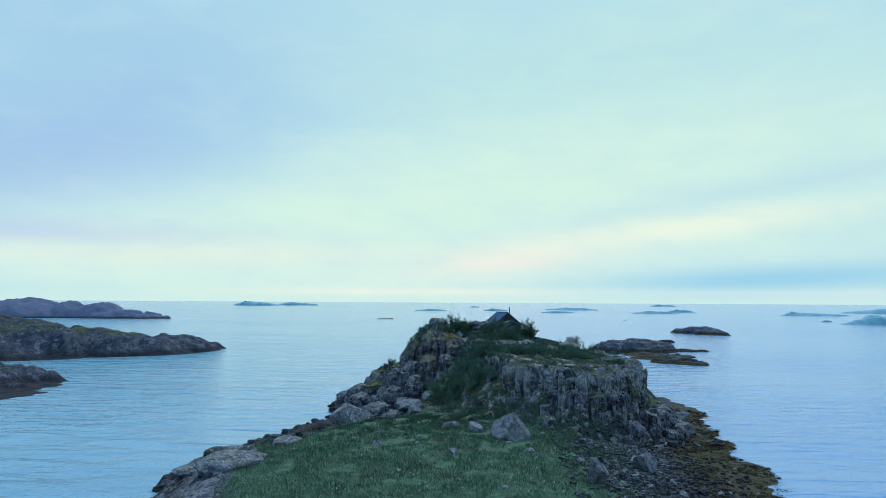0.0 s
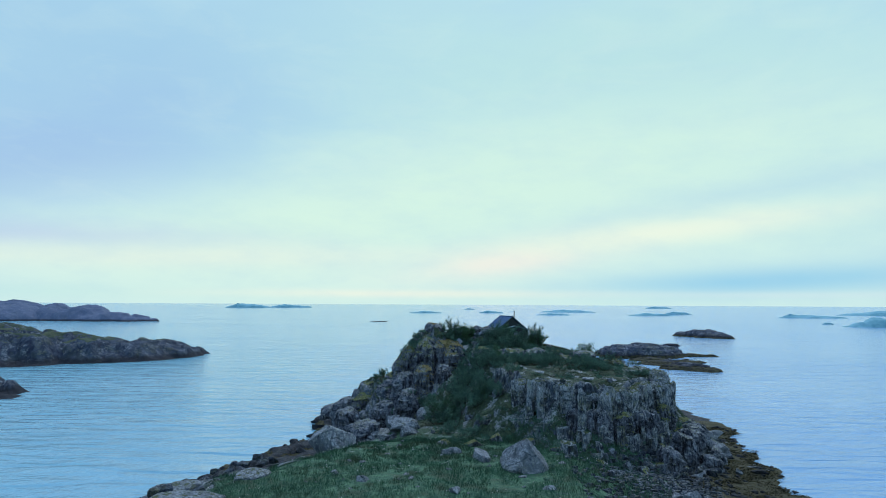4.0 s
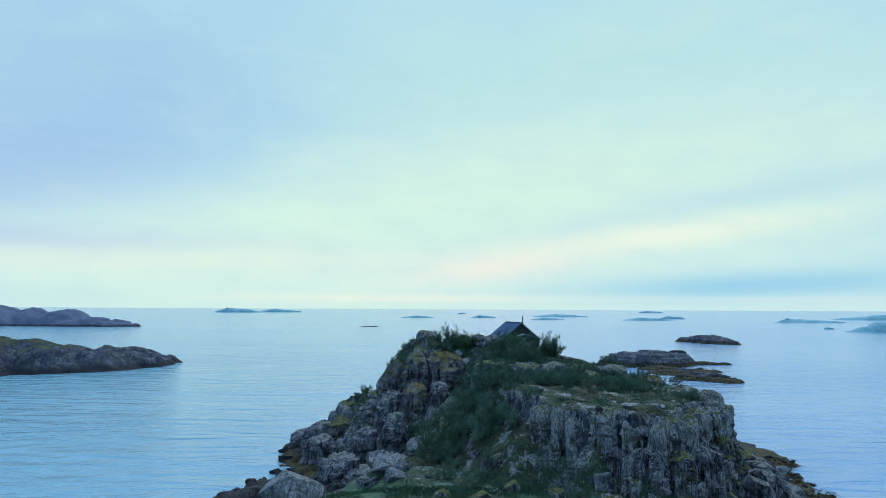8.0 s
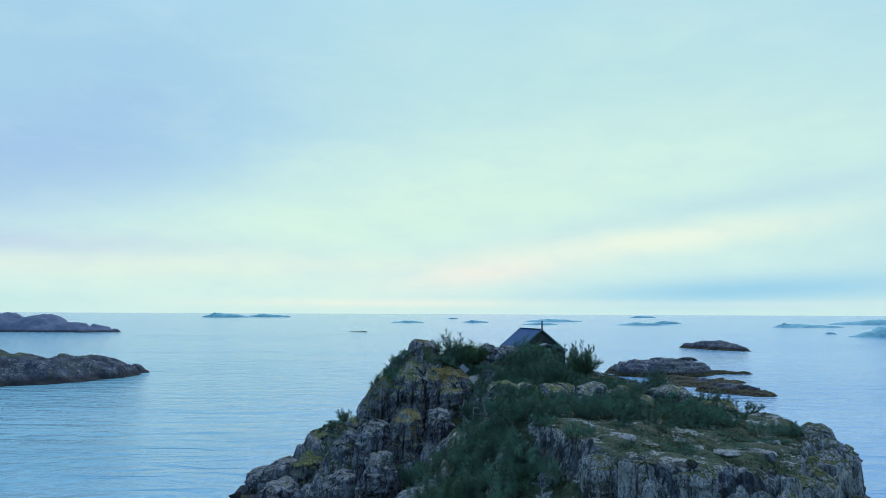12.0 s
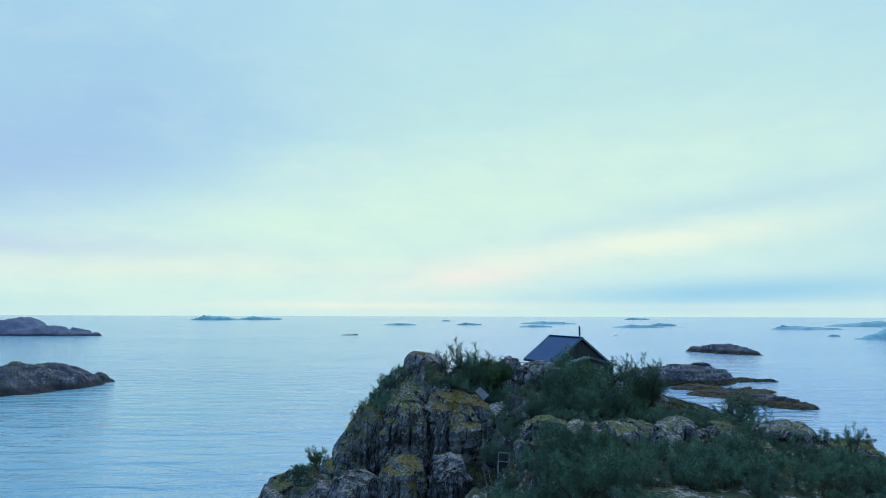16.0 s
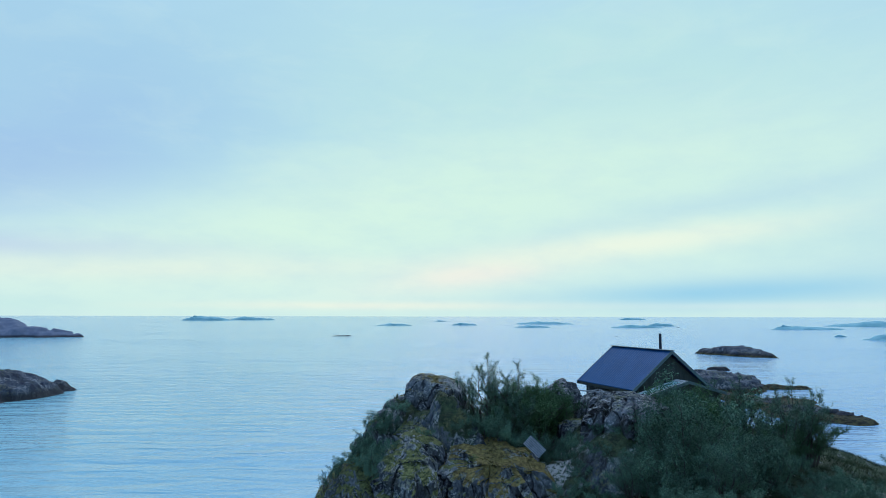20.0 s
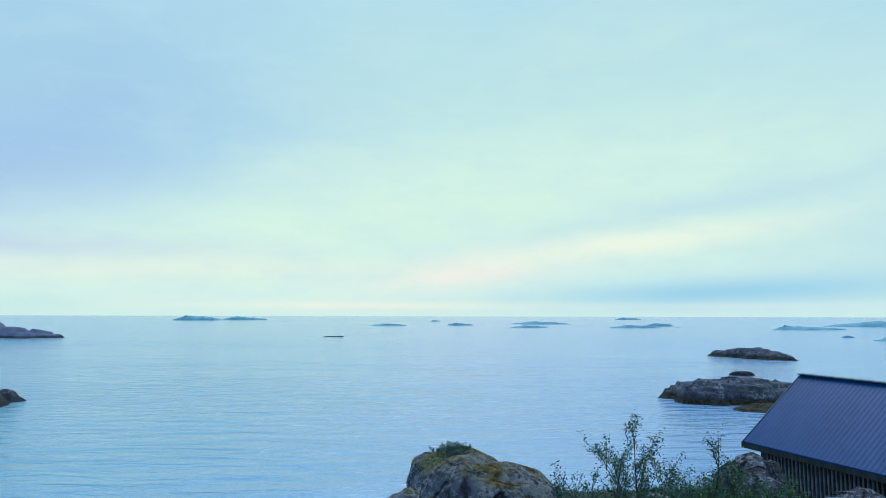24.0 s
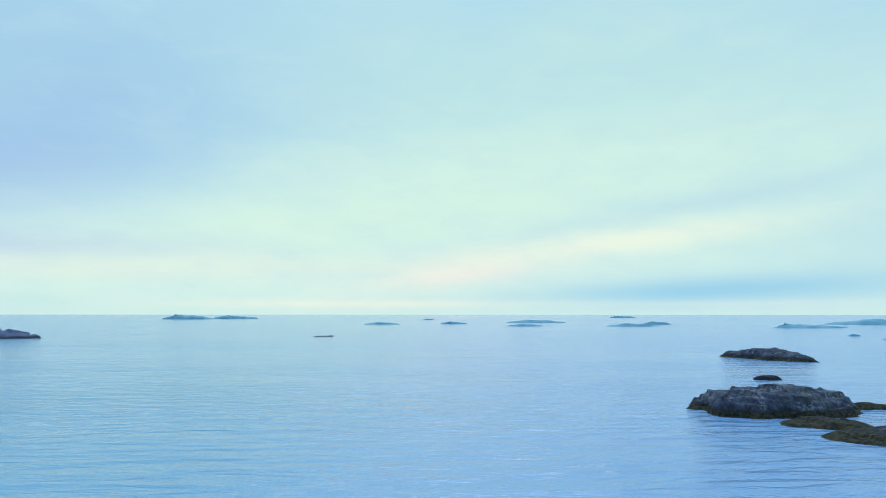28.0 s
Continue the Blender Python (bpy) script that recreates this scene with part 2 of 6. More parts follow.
def make_ground():
    n = Nodes("island_ground")
    rock, h = rock_color(n, 1.0, 0.6)
    turf_n = n.noise(1.6, 7.0, 0.65)
    turf_f = n.noise(9.0, 5.0, 0.7)
    turf = n.mix(n.band(turf_n, 0.35, 0.65), (0.034, 0.092, 0.054, 1), (0.100, 0.215, 0.110, 1))
    turf = n.mix(n.math("MULTIPLY", n.band(n.noise(0.4, 6.0, 0.7), 0.5, 0.62), 0.65), turf, (0.060, 0.066, 0.036, 1))
    turf = n.mix(n.math("MULTIPLY", n.band(turf_f, 0.5, 0.7), 0.5), turf, (0.10, 0.14, 0.07, 1))
    heath = n.mix(n.band(n.noise(2.6, 8.0, 0.75), 0.36, 0.64), (0.012, 0.026, 0.016, 1), (0.062, 0.094, 0.044, 1))
    heath = n.mix(n.math("MULTIPLY", n.band(n.noise(0.45, 5.0), 0.5, 0.62), 0.4), heath, (0.062, 0.058, 0.032, 1))
    heath = n.mix(n.math("MULTIPLY", n.band(turf_f, 0.52, 0.66), 0.4), heath, (0.12, 0.13, 0.06, 1))
    stony = n.math("MULTIPLY", n.band(n.noise(0.55, 7.0, 0.72), 0.545, 0.60), n.band(n.noise(7.0, 6.0, 0.7), 0.40, 0.52))
    heath = n.mix(n.math("MULTIPLY", stony, 0.9), heath, (0.36, 0.38, 0.38, 1))
    turf = n.mix(n.attr("heath"), turf, heath)
    moss = n.mix(n.band(turf_f, 0.35, 0.65), (0.030, 0.042, 0.020, 1), (0.125, 0.135, 0.056, 1))
    weed = n.mix(n.band(n.noise(3.5, 6.0, 0.7), 0.36, 0.62), (0.014, 0.015, 0.010, 1), (0.095, 0.080, 0.030, 1))
    weed = n.mix(n.math("MULTIPLY", n.band(n.noise(0.6, 3.0), 0.45, 0.6), 0.5), weed, (0.05, 0.05, 0.02, 1))
    grass_m = n.band(n.math("ADD", n.attr("grass"), n.math("MULTIPLY", n.math("SUBTRACT", n.noise(1.1, 7.0, 0.7), 0.5), 1.3)), 0.42, 0.58)
    moss_m = n.band(n.math("ADD", n.attr("moss"), n.math("MULTIPLY", n.math("SUBTRACT", n.noise(1.3, 8.0, 0.75), 0.5), 2.2)), 0.45, 0.6)
    weed_m = n.band(n.math("ADD", n.attr("weed"), n.math("MULTIPLY", n.math("SUBTRACT", n.noise(0.9, 6.0, 0.7), 0.5), 1.0)), 0.45, 0.55)
    wet_m = n.math("SUBTRACT", 1.0, n.band(n.math("ADD", n.height(), n.math("MULTIPLY", n.noise(0.5, 5.0), 1.6)), 1.7, 3.4))
    c = n.mix(n.math("MULTIPLY", wet_m, 0.85), rock, (0.020, 0.020, 0.022, 1))
    c = n.mix(grass_m, c, turf)
    c = n.mix(moss_m, c, moss)
    c = n.mix(weed_m, c, weed)
    n.bump(n.math("ADD", h, n.math("MULTIPLY", turf_f, 0.6)), 0.9, 0.22)
    return n.done(c, 0.85, 0.0, 0.25)


def make_rock(name, lichen=0.5, scale=1.0, mossy=0.0, tide=0.0, upright=0.6, crust_above=None, pale=0.0):
    n = Nodes(name)
    c, h = rock_color(n, scale, lichen, upright, crust_above, pale)
    if tide:
        wet = n.math("SUBTRACT", 1.0, n.band(n.math("ADD", n.height(), n.math("MULTIPLY", n.noise(0.5, 5.0), 1.6)), tide, tide + 1.4))
        c = n.mix(n.math("MULTIPLY", wet, 0.85), c, (0.020, 0.020, 0.022, 1))
    if mossy:
        m = n.band(n.math("ADD", n.upness(), n.math("MULTIPLY", n.math("SUBTRACT", n.noise(2.0, 6.0, 0.7), 0.5), 2.0)), 1.25 - mossy, 1.5 - mossy)
        moss = n.mix(n.band(n.noise(6.0, 5.0), 0.4, 0.6), (0.03, 0.05, 0.018, 1), (0.11, 0.12, 0.04, 1))
        c = n.mix(m, c, moss)
    n.bump(h, 1.0, 0.32)
    return n.done(c, 0.85, 0.0, 0.25)


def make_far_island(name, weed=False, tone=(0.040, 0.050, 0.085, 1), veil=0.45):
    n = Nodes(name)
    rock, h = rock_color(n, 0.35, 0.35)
    # veil: share of tone mixed over the rock; M_HILLS uses it as painted haze
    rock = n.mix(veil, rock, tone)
    turf = n.mix(n.band(n.noise(0.25, 6.0, 0.65), 0.4, 0.6), (0.034, 0.052, 0.034, 1), (0.080, 0.098, 0.056, 1))
    up = n.upness()
    g = n.band(n.math("ADD", n.attr("grass"), n.math("MULTIPLY", n.math("SUBTRACT", n.noise(0.12, 7.0, 0.7), 0.5), 2.2)), 0.45, 0.65)
    wet = n.math("SUBTRACT", 1.0, n.band(n.math("ADD", n.height(), n.math("MULTIPLY", n.noise(0.2, 5.0), 1.6)), 1.7, 3.4))
    c = n.mix(g, rock, turf)
    c = n.mix(n.math("MULTIPLY", wet, 0.85), c, (0.022, 0.021, 0.024, 1))
    if weed:
        wc = n.mix(n.band(n.noise(1.2, 6.0, 0.7), 0.38, 0.62), (0.012, 0.013, 0.010, 1), (0.066, 0.060, 0.026, 1))
        wm = n.band(n.math("ADD", n.attr("weed"), n.math("MULTIPLY", n.math("SUBTRACT", n.noise(0.4, 6.0, 0.7), 0.5), 1.0)), 0.45, 0.55)
        c = n.mix(wm, c, wc)
    n.bump(h, 0.9, 0.6)
    return n.done(c, 0.9, 0.0, 0.2)


def make_water():
    n = Nodes("sea_water")
    swell = n.noise(0.055, 2.0, 0.4, stretch=(0.3, 1.0, 1.0))
    chop = n.noise(0.27, 4.0, 0.46, stretch=(0.30, 1.0, 1.0), twist=0.7)
    fine = n.noise(1.6, 3.0, 0.5, stretch=(0.6, 1.0, 1.0))
    calm = n.band(n.noise(0.012, 5.0, 0.6, stretch=(0.2, 1.0, 1.0)), 0.40, 0.60)
    lively = n.math("ADD", 0.6, n.math("MULTIPLY", calm, 0.5))
    lee = n.nt.nodes.new("ShaderNodeSeparateXYZ")
    n.nt.links.new(n.pos, lee.inputs[0])
    lively = n.math("MULTIPLY", lively, n.math("SUBTRACT", 1.1, n.math("MULTIPLY", n.band(lee.outputs[0], -30.0, 70.0), 0.25)))
    waves = n.math("MULTIPLY", n.math("ADD", n.math("MULTIPLY", chop, 1.0), n.math("MULTIPLY", fine, 0.16)), lively)
    n.bump(n.math("ADD", n.math("MULTIPLY", swell, 0.5), waves), 1.0, 1.2)
    bay = n.band(lee.outputs[0], -70.0, 60.0)
    deep = n.mix(n.noise(0.02, 3.0), n.mix(bay, (0.165, 0.400, 0.455, 1), (0.170, 0.350, 0.520, 1)), n.mix(bay, (0.215, 0.445, 0.550, 1), (0.215, 0.400, 0.620, 1)))
    n.bsdf.inputs["Specular Tint"].default_value = (0.92, 0.875, 1.0, 1)
    n.bsdf.inputs["IOR"].default_value = 1.33
    return n.done(deep, 0.14, 0.0, 0.5)


def make_leaf(name, a, b, dry=None):
    n = Nodes(name)
    c = n.mix(n.island(), a, b)
    c = n.mix(n.math("MULTIPLY", n.band(n.noise(0.6, 4.0, 0.65), 0.42, 0.58), 0.55), c, (a[0] * 0.7, a[1] * 0.6, a[2] * 0.7, 1))
    c = n.mix(n.math("MULTIPLY", n.random(), 0.6), c, (0.040, 0.080, 0.048, 1))
    if dry:
        c = n.mix(n.math("MULTIPLY", n.band(n.noise(0.35, 6.0, 0.7), 0.46, 0.60), 0.75), c, dry)
        c = n.mix(n.math("MULTIPLY", n.band(n.noise(0.8, 5.0, 0.7, vec=n.obj), 0.5, 0.66), 0.55), c, (0.020, 0.050, 0.030, 1))
    return n.done(c, 0.85, 0.0, 0.12)


def make_plain(name, a, b, scale=4.0, rough=0.8, bump=0.3, stretch=None, metal=0.0, spec=0.3, dist=0.02):
    n = Nodes(name)
    f = n.noise(scale, 6.0, 0.65, stretch=stretch)
    g = n.noise(scale * 6, 4.0, 0.6, stretch=stretch)
    c = n.mix(n.band(n.math("ADD", n.math("MULTIPLY", f, 0.7), n.math("MULTIPLY", g, 0.3)), 0.35, 0.65), a, b)
    n.bump(g, bump, dist)
    return n.done(c, rough, metal, spec)


def make_crag(name, ochre=0.5, moss=0.5, pale=0.4):
    """Dark split schist; moss, ochre turf and pale lichen lie where the rock is flat enough to hold them, brightened
    there to imitate lit tops.
    """
    n = Nodes(name)
    mid = n.noise(1.5, 10.0, 0.74, stretch=(1.0, 1.0, 0.45))
    fine = n.noise(6.0, 9.0, 0.76)
    c = n.mix(n.band(mid, 0.36, 0.64), (0.024, 0.028, 0.037, 1), (0.205, 0.222, 0.250, 1))
    c = n.mix(n.math("MULTIPLY", n.band(n.noise(0.8, 8.0, 0.75), 0.50, 0.60), 0.55), c, (0.050, 0.050, 0.026, 1))
    speck = n.math("MULTIPLY", n.band(n.noise(9.0, 4.0, 0.6), 0.53, 0.60), n.band(n.noise(0.9, 5.0, 0.7), 0.42, 0.54))
    c = n.mix(n.math("MULTIPLY", speck, 0.8), c, (0.40, 0.42, 0.44, 1))
    crack = n.band(n.voronoi(0.7, (1.0, 1.0, 0.4), "DISTANCE_TO_EDGE"), 0.0, 0.045)
    c = n.mix(n.math("MULTIPLY", n.math("SUBTRACT", 1.0, crack), 0.8), c, (0.008, 0.008, 0.010, 1))
    wild = n.math("MULTIPLY", n.math("SUBTRACT", n.noise(1.2, 8.0, 0.75), 0.5), 1.5)
    flat = n.math("ADD", n.upness(), wild)
    # lichen and moss, with the lightness of lit tops painted into them
    crust = n.math("MULTIPLY", n.band(flat, 0.95 - 0.6 * pale, 1.15 - 0.6 * pale), n.band(fine, 0.42, 0.56))
    c = n.mix(n.math("MULTIPLY", crust, 0.85), c, n.mix(n.band(n.noise(2.2, 4.0), 0.42, 0.58), (0.30, 0.32, 0.25, 1), (0.43, 0.45, 0.45, 1)))
    green = n.mix(n.band(fine, 0.36, 0.62), (0.036, 0.048, 0.018, 1), (0.210, 0.225, 0.085, 1))
    c = n.mix(n.band(n.math("ADD", n.upness(), n.math("MULTIPLY", wild, 1.2)), 1.3 - 0.8 * moss, 1.42 - 0.8 * moss), c, green)
    rust = n.mix(n.band(fine, 0.36, 0.64), (0.070, 0.054, 0.020, 1), (0.270, 0.215, 0.075, 1))
    c = n.mix(n.band(n.math("ADD", n.math("MULTIPLY", n.upness(), 0.6), n.math("MULTIPLY", n.math("SUBTRACT", n.noise(0.55, 7.0, 0.7), 0.5), 2.2)), 1.05 - 0.8 * ochre, 1.2 - 0.8 * ochre), c, rust)
    n.bump(n.math("ADD", mid, n.math("ADD", n.math("MULTIPLY", fine, 0.5), n.math("MULTIPLY", crack, 0.5))), 1.0, 0.30)
    return n.done(c, 0.88, 0.0, 0.2)


M_CRAG = make_crag("crag_rock", 0.40, 0.86, 0.95)
M_CRAG_PALE = make_crag("lichen_crusted_rock", 0.38, 0.6, 0.78)
M_CRAG_BARE = make_crag("bare_crag", 0.12, 0.38, 0.35)
M_DOME = make_crag("specked_dome", 0.10, 0.30, 0.15)
M_CRAG_OCHRE = make_crag("ochre_moss_crag", 0.84, 0.8, 0.9)
M_CRAG_GREEN = make_crag("turf_topped_crag", 0.32, 1.0, 0.6)
M_GROUND = make_ground()
M_CLIFF = make_rock("cliff_rock", 0.9, 1.3, 0.6, 0.0, 0.30, 11.2, 0.12)
M_EDGE = make_rock("edge_rock", 1.5, 1.0, 0.25, 0.0, 0.5, None, 0.75)
M_BOULDER = make_rock("boulder_rock", 0.6, 1.1, 0.0, 0.0, 0.8, None, 0.6)
M_SLAB = make_rock("slab_rock", 0.8, 0.9, 0.3, 1.0, 0.4, None, 0.5)
M_KNOB = make_crag("mossy_boulder", 0.66, 0.25, 0.75)
M_CAPPED = make_crag("moss_capped_rock", 0.05, 0.66, 0.3)
M_STONE = make_rock("shore_stone", 0.3, 1.6, 0.0, 1.6)
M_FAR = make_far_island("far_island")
# pale teal of distance haze is painted into this turf colour
M_FARTHER = make_plain("hazy_turf", (0.13, 0.33, 0.37, 1), (0.26, 0.48, 0.52, 1), 0.05, 0.95, 0.2)
# bare rock with blue-grey distance haze put into its colour
M_HILLS = make_far_island("hazy_hill_rock", False, (0.135, 0.165, 0.250, 1), 0.76)
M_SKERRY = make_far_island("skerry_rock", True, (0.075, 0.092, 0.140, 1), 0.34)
M_WATER = make_water()
M_LEAF = make_leaf("willow_leaf", (0.042, 0.106, 0.077, 1), (0.225, 0.385, 0.255, 1))
M_LEAF2 = make_leaf("birch_leaf", (0.034, 0.096, 0.044, 1), (0.155, 0.270, 0.110, 1))
M_BARK = make_plain("bark", (0.035, 0.030, 0.028, 1), (0.10, 0.09, 0.08, 1), 8.0, 0.9)
M_GRASS = make_leaf("grass_blade", (0.050, 0.130, 0.074, 1), (0.135, 0.265, 0.145, 1), (0.075, 0.100, 0.052, 1))
M_HEATH = make_leaf("heath_leaf", (0.024, 0.048, 0.026, 1), (0.080, 0.105, 0.048, 1), (0.080, 0.066, 0.032, 1))
M_FLOWER = make_plain("white_flower", (0.6, 0.62, 0.56, 1), (0.8, 0.8, 0.74, 1), 5.0)
M_WEED = make_leaf("seaweed_frond", (0.016, 0.016, 0.010, 1), (0.112, 0.092, 0.036, 1))
M_ROOF = make_plain("roof_sheet", (0.005, 0.052, 0.150, 1), (0.008, 0.066, 0.185, 1), 0.8, 0.40, 0.05, spec=0.08)
M_WALL = make_plain("tarred_boards", (0.022, 0.030, 0.028, 1), (0.05, 0.06, 0.055, 1), 3.0, 0.85, 0.4, (1, 1, 0.15))
M_TRIM = make_plain("green_trim", (0.055, 0.10, 0.11, 1), (0.10, 0.15, 0.16, 1), 4.0, 0.6)
M_PIPE = make_plain("black_pipe", (0.016, 0.022, 0.034, 1), (0.035, 0.042, 0.056, 1), 6.0, 0.6)
M_WOOD = make_plain("grey_wood", (0.16, 0.15, 0.14, 1), (0.38, 0.37, 0.35, 1), 4.0, 0.85, 0.4, (1, 1, 0.2))
M_WHITE = make_plain("white_paint", (0.55, 0.57, 0.56, 1), (0.78, 0.79, 0.77, 1), 6.0, 0.6)
M_RUST = make_plain("rusty_sheet", (0.08, 0.038, 0.028, 1), (0.14, 0.068, 0.045, 1), 3.0, 0.8)
M_GLASS = make_plain("dark_pane", (0.015, 0.02, 0.022, 1), (0.03, 0.035, 0.04, 1), 1.0, 0.08, 0.0, spec=0.6)

M_PANE = make_plain("pale_sheet", (0.24, 0.46, 0.48, 1), (0.34, 0.56, 0.58, 1), 0.8, 0.35, 0.05)
M_WORN = make_plain("flaking_paint", (0.06, 0.07, 0.075, 1), (0.62, 0.66, 0.68, 1), 3.0, 0.8, 0.4)
M_BATTEN = make_plain("grey_batten", (0.10, 0.12, 0.13, 1), (0.20, 0.22, 0.23, 1), 4.0, 0.8)
M_TIN = make_plain("galvanised_sheet", (0.20, 0.22, 0.25, 1), (0.34, 0.36, 0.40, 1), 3.0, 0.5, 0.1, metal=0.3)
M_BLEACHED = make_plain("bleached_wood", (0.16, 0.17, 0.19, 1), (0.32, 0.34, 0.36, 1), 6.0, 0.8)

# ---- numbers shared by the landscape ----
rng = np.random.default_rng(7)


def hashed(ix, iy, seed):
    n = (ix.astype(np.int64) * 374761393 + iy.astype(np.int64) * 668265263 + seed * 974634777) & 0xFFFFFFFF
    n = ((n ^ (n >> 13)) * 1274126177) & 0xFFFFFFFF
    return ((n ^ (n >> 16)) & 0xFFFF) / 65535.0


def vnoise(x, y, seed=0):
    ix, iy = np.floor(x), np.floor(y)
    fx, fy = x - ix, y - iy
    fx, fy = fx * fx * (3 - 2 * fx), fy * fy * (3 - 2 * fy)
    a, b = hashed(ix, iy, seed), hashed(ix + 1, iy, seed)
    c, d = hashed(ix, iy + 1, seed), hashed(ix + 1, iy + 1, seed)
    return (a + (b - a) * fx) * (1 - fy) + (c + (d - c) * fx) * fy - 0.5


def fbm(x, y, seed=0, octaves=5, gain=0.5):
    total, amp = 0.0, 1.0
    for k in range(octaves):
        total = total + amp * vnoise(x * 2.0**k + 13.7 * k, y * 2.0**k - 7.3 * k, seed + k)
        amp *= gain
    return total


def blocks(x, y, seed=0):
    """A cracked, blocky relief: a height for each cell, and the distance to its border."""
    ix, iy = np.floor(x), np.floor(y)
    best = np.full(x.shape, 9.0)
    second = np.full(x.shape, 9.0)
    value = np.zeros(x.shape)
    for dx in (-1, 0, 1):
        for dy in (-1, 0, 1):
            cx, cy = ix + dx, iy + dy
            px, py = cx + hashed(cx, cy, seed), cy + hashed(cx, cy, seed + 5)
            d = np.hypot(x - px, y - py)
            near = d < best
            second = np.where(near, best, np.minimum(second, d))
            value = np.where(near, hashed(cx, cy, seed + 9), value)
            best = np.where(near, d, best)
    return value, second - best


def outline_distance(x, y, corners):
    """Metres to a closed outline, positive inside."""
    pts = np.array(corners, float)
    inside = np.zeros(x.shape, bool)
    best = np.full(x.shape, 1e9)
    for (ax, ay), (bx, by) in zip(pts, np.roll(pts, -1, 0)):
        ex, ey = bx - ax, by - ay
        k = np.clip(((x - ax) * ex + (y - ay) * ey) / (ex * ex + ey * ey), 0, 1)
        best = np.minimum(best, np.hypot(x - ax - k * ex, y - ay - k * ey))
        cross = ((ay > y) != (by > y)) & (x < (bx - ax) * (y - ay) / (by - ay + 1e-12) + ax)
        inside ^= cross
    return np.where(inside, best, -best)


def smooth(v, lo, hi):
    k = np.clip((v - lo) / (hi - lo), 0, 1)
    return k * k * (3 - 2 * k)


# the plan of the island: shore on both sides, plateau, knoll, ledge
SHORE_Y = [20, 45, 60, 71, 82, 96, 104, 117, 125, 133, 146, 158, 168, 176]
SHORE_L = [-8, -20, -27, -29.5, -29.3, -28, -24.6, -21, -22, -23.6, -20, -14, -8, 0]
SHORE_R = [12, 26, 33, 36, 39.2, 39.5, 41, 43.8, 45, 45.5, 44, 38, 28, 8]
PLATEAU = [(8.4, 98.6), (13.4, 95.2), (18, 94.4), (20.8, 96.2), (23.0, 100.6), (26.4, 105.4), (29.2, 111), (29.8, 115), (28, 121), (25.6, 130), (24, 141),
           (18, 149), (8, 152), (-3, 148), (-4, 138), (-3, 126), (1.5, 119.5), (4, 113.5), (5, 108), (7, 102.5)]
KNOLL = [(-6.0, 126.5), (-2, 124.8), (1.0, 125.2), (2.0, 127), (1.8, 131), (0.5, 137), (-2.5, 139), (-5.6, 137), (-8.4, 132.5), (-7.8, 126)]
LEDGE = [(-15.0, 128.5), (-12.3, 125), (-9, 125), (-6, 136), (-9, 138), (-12.0, 133.5)]


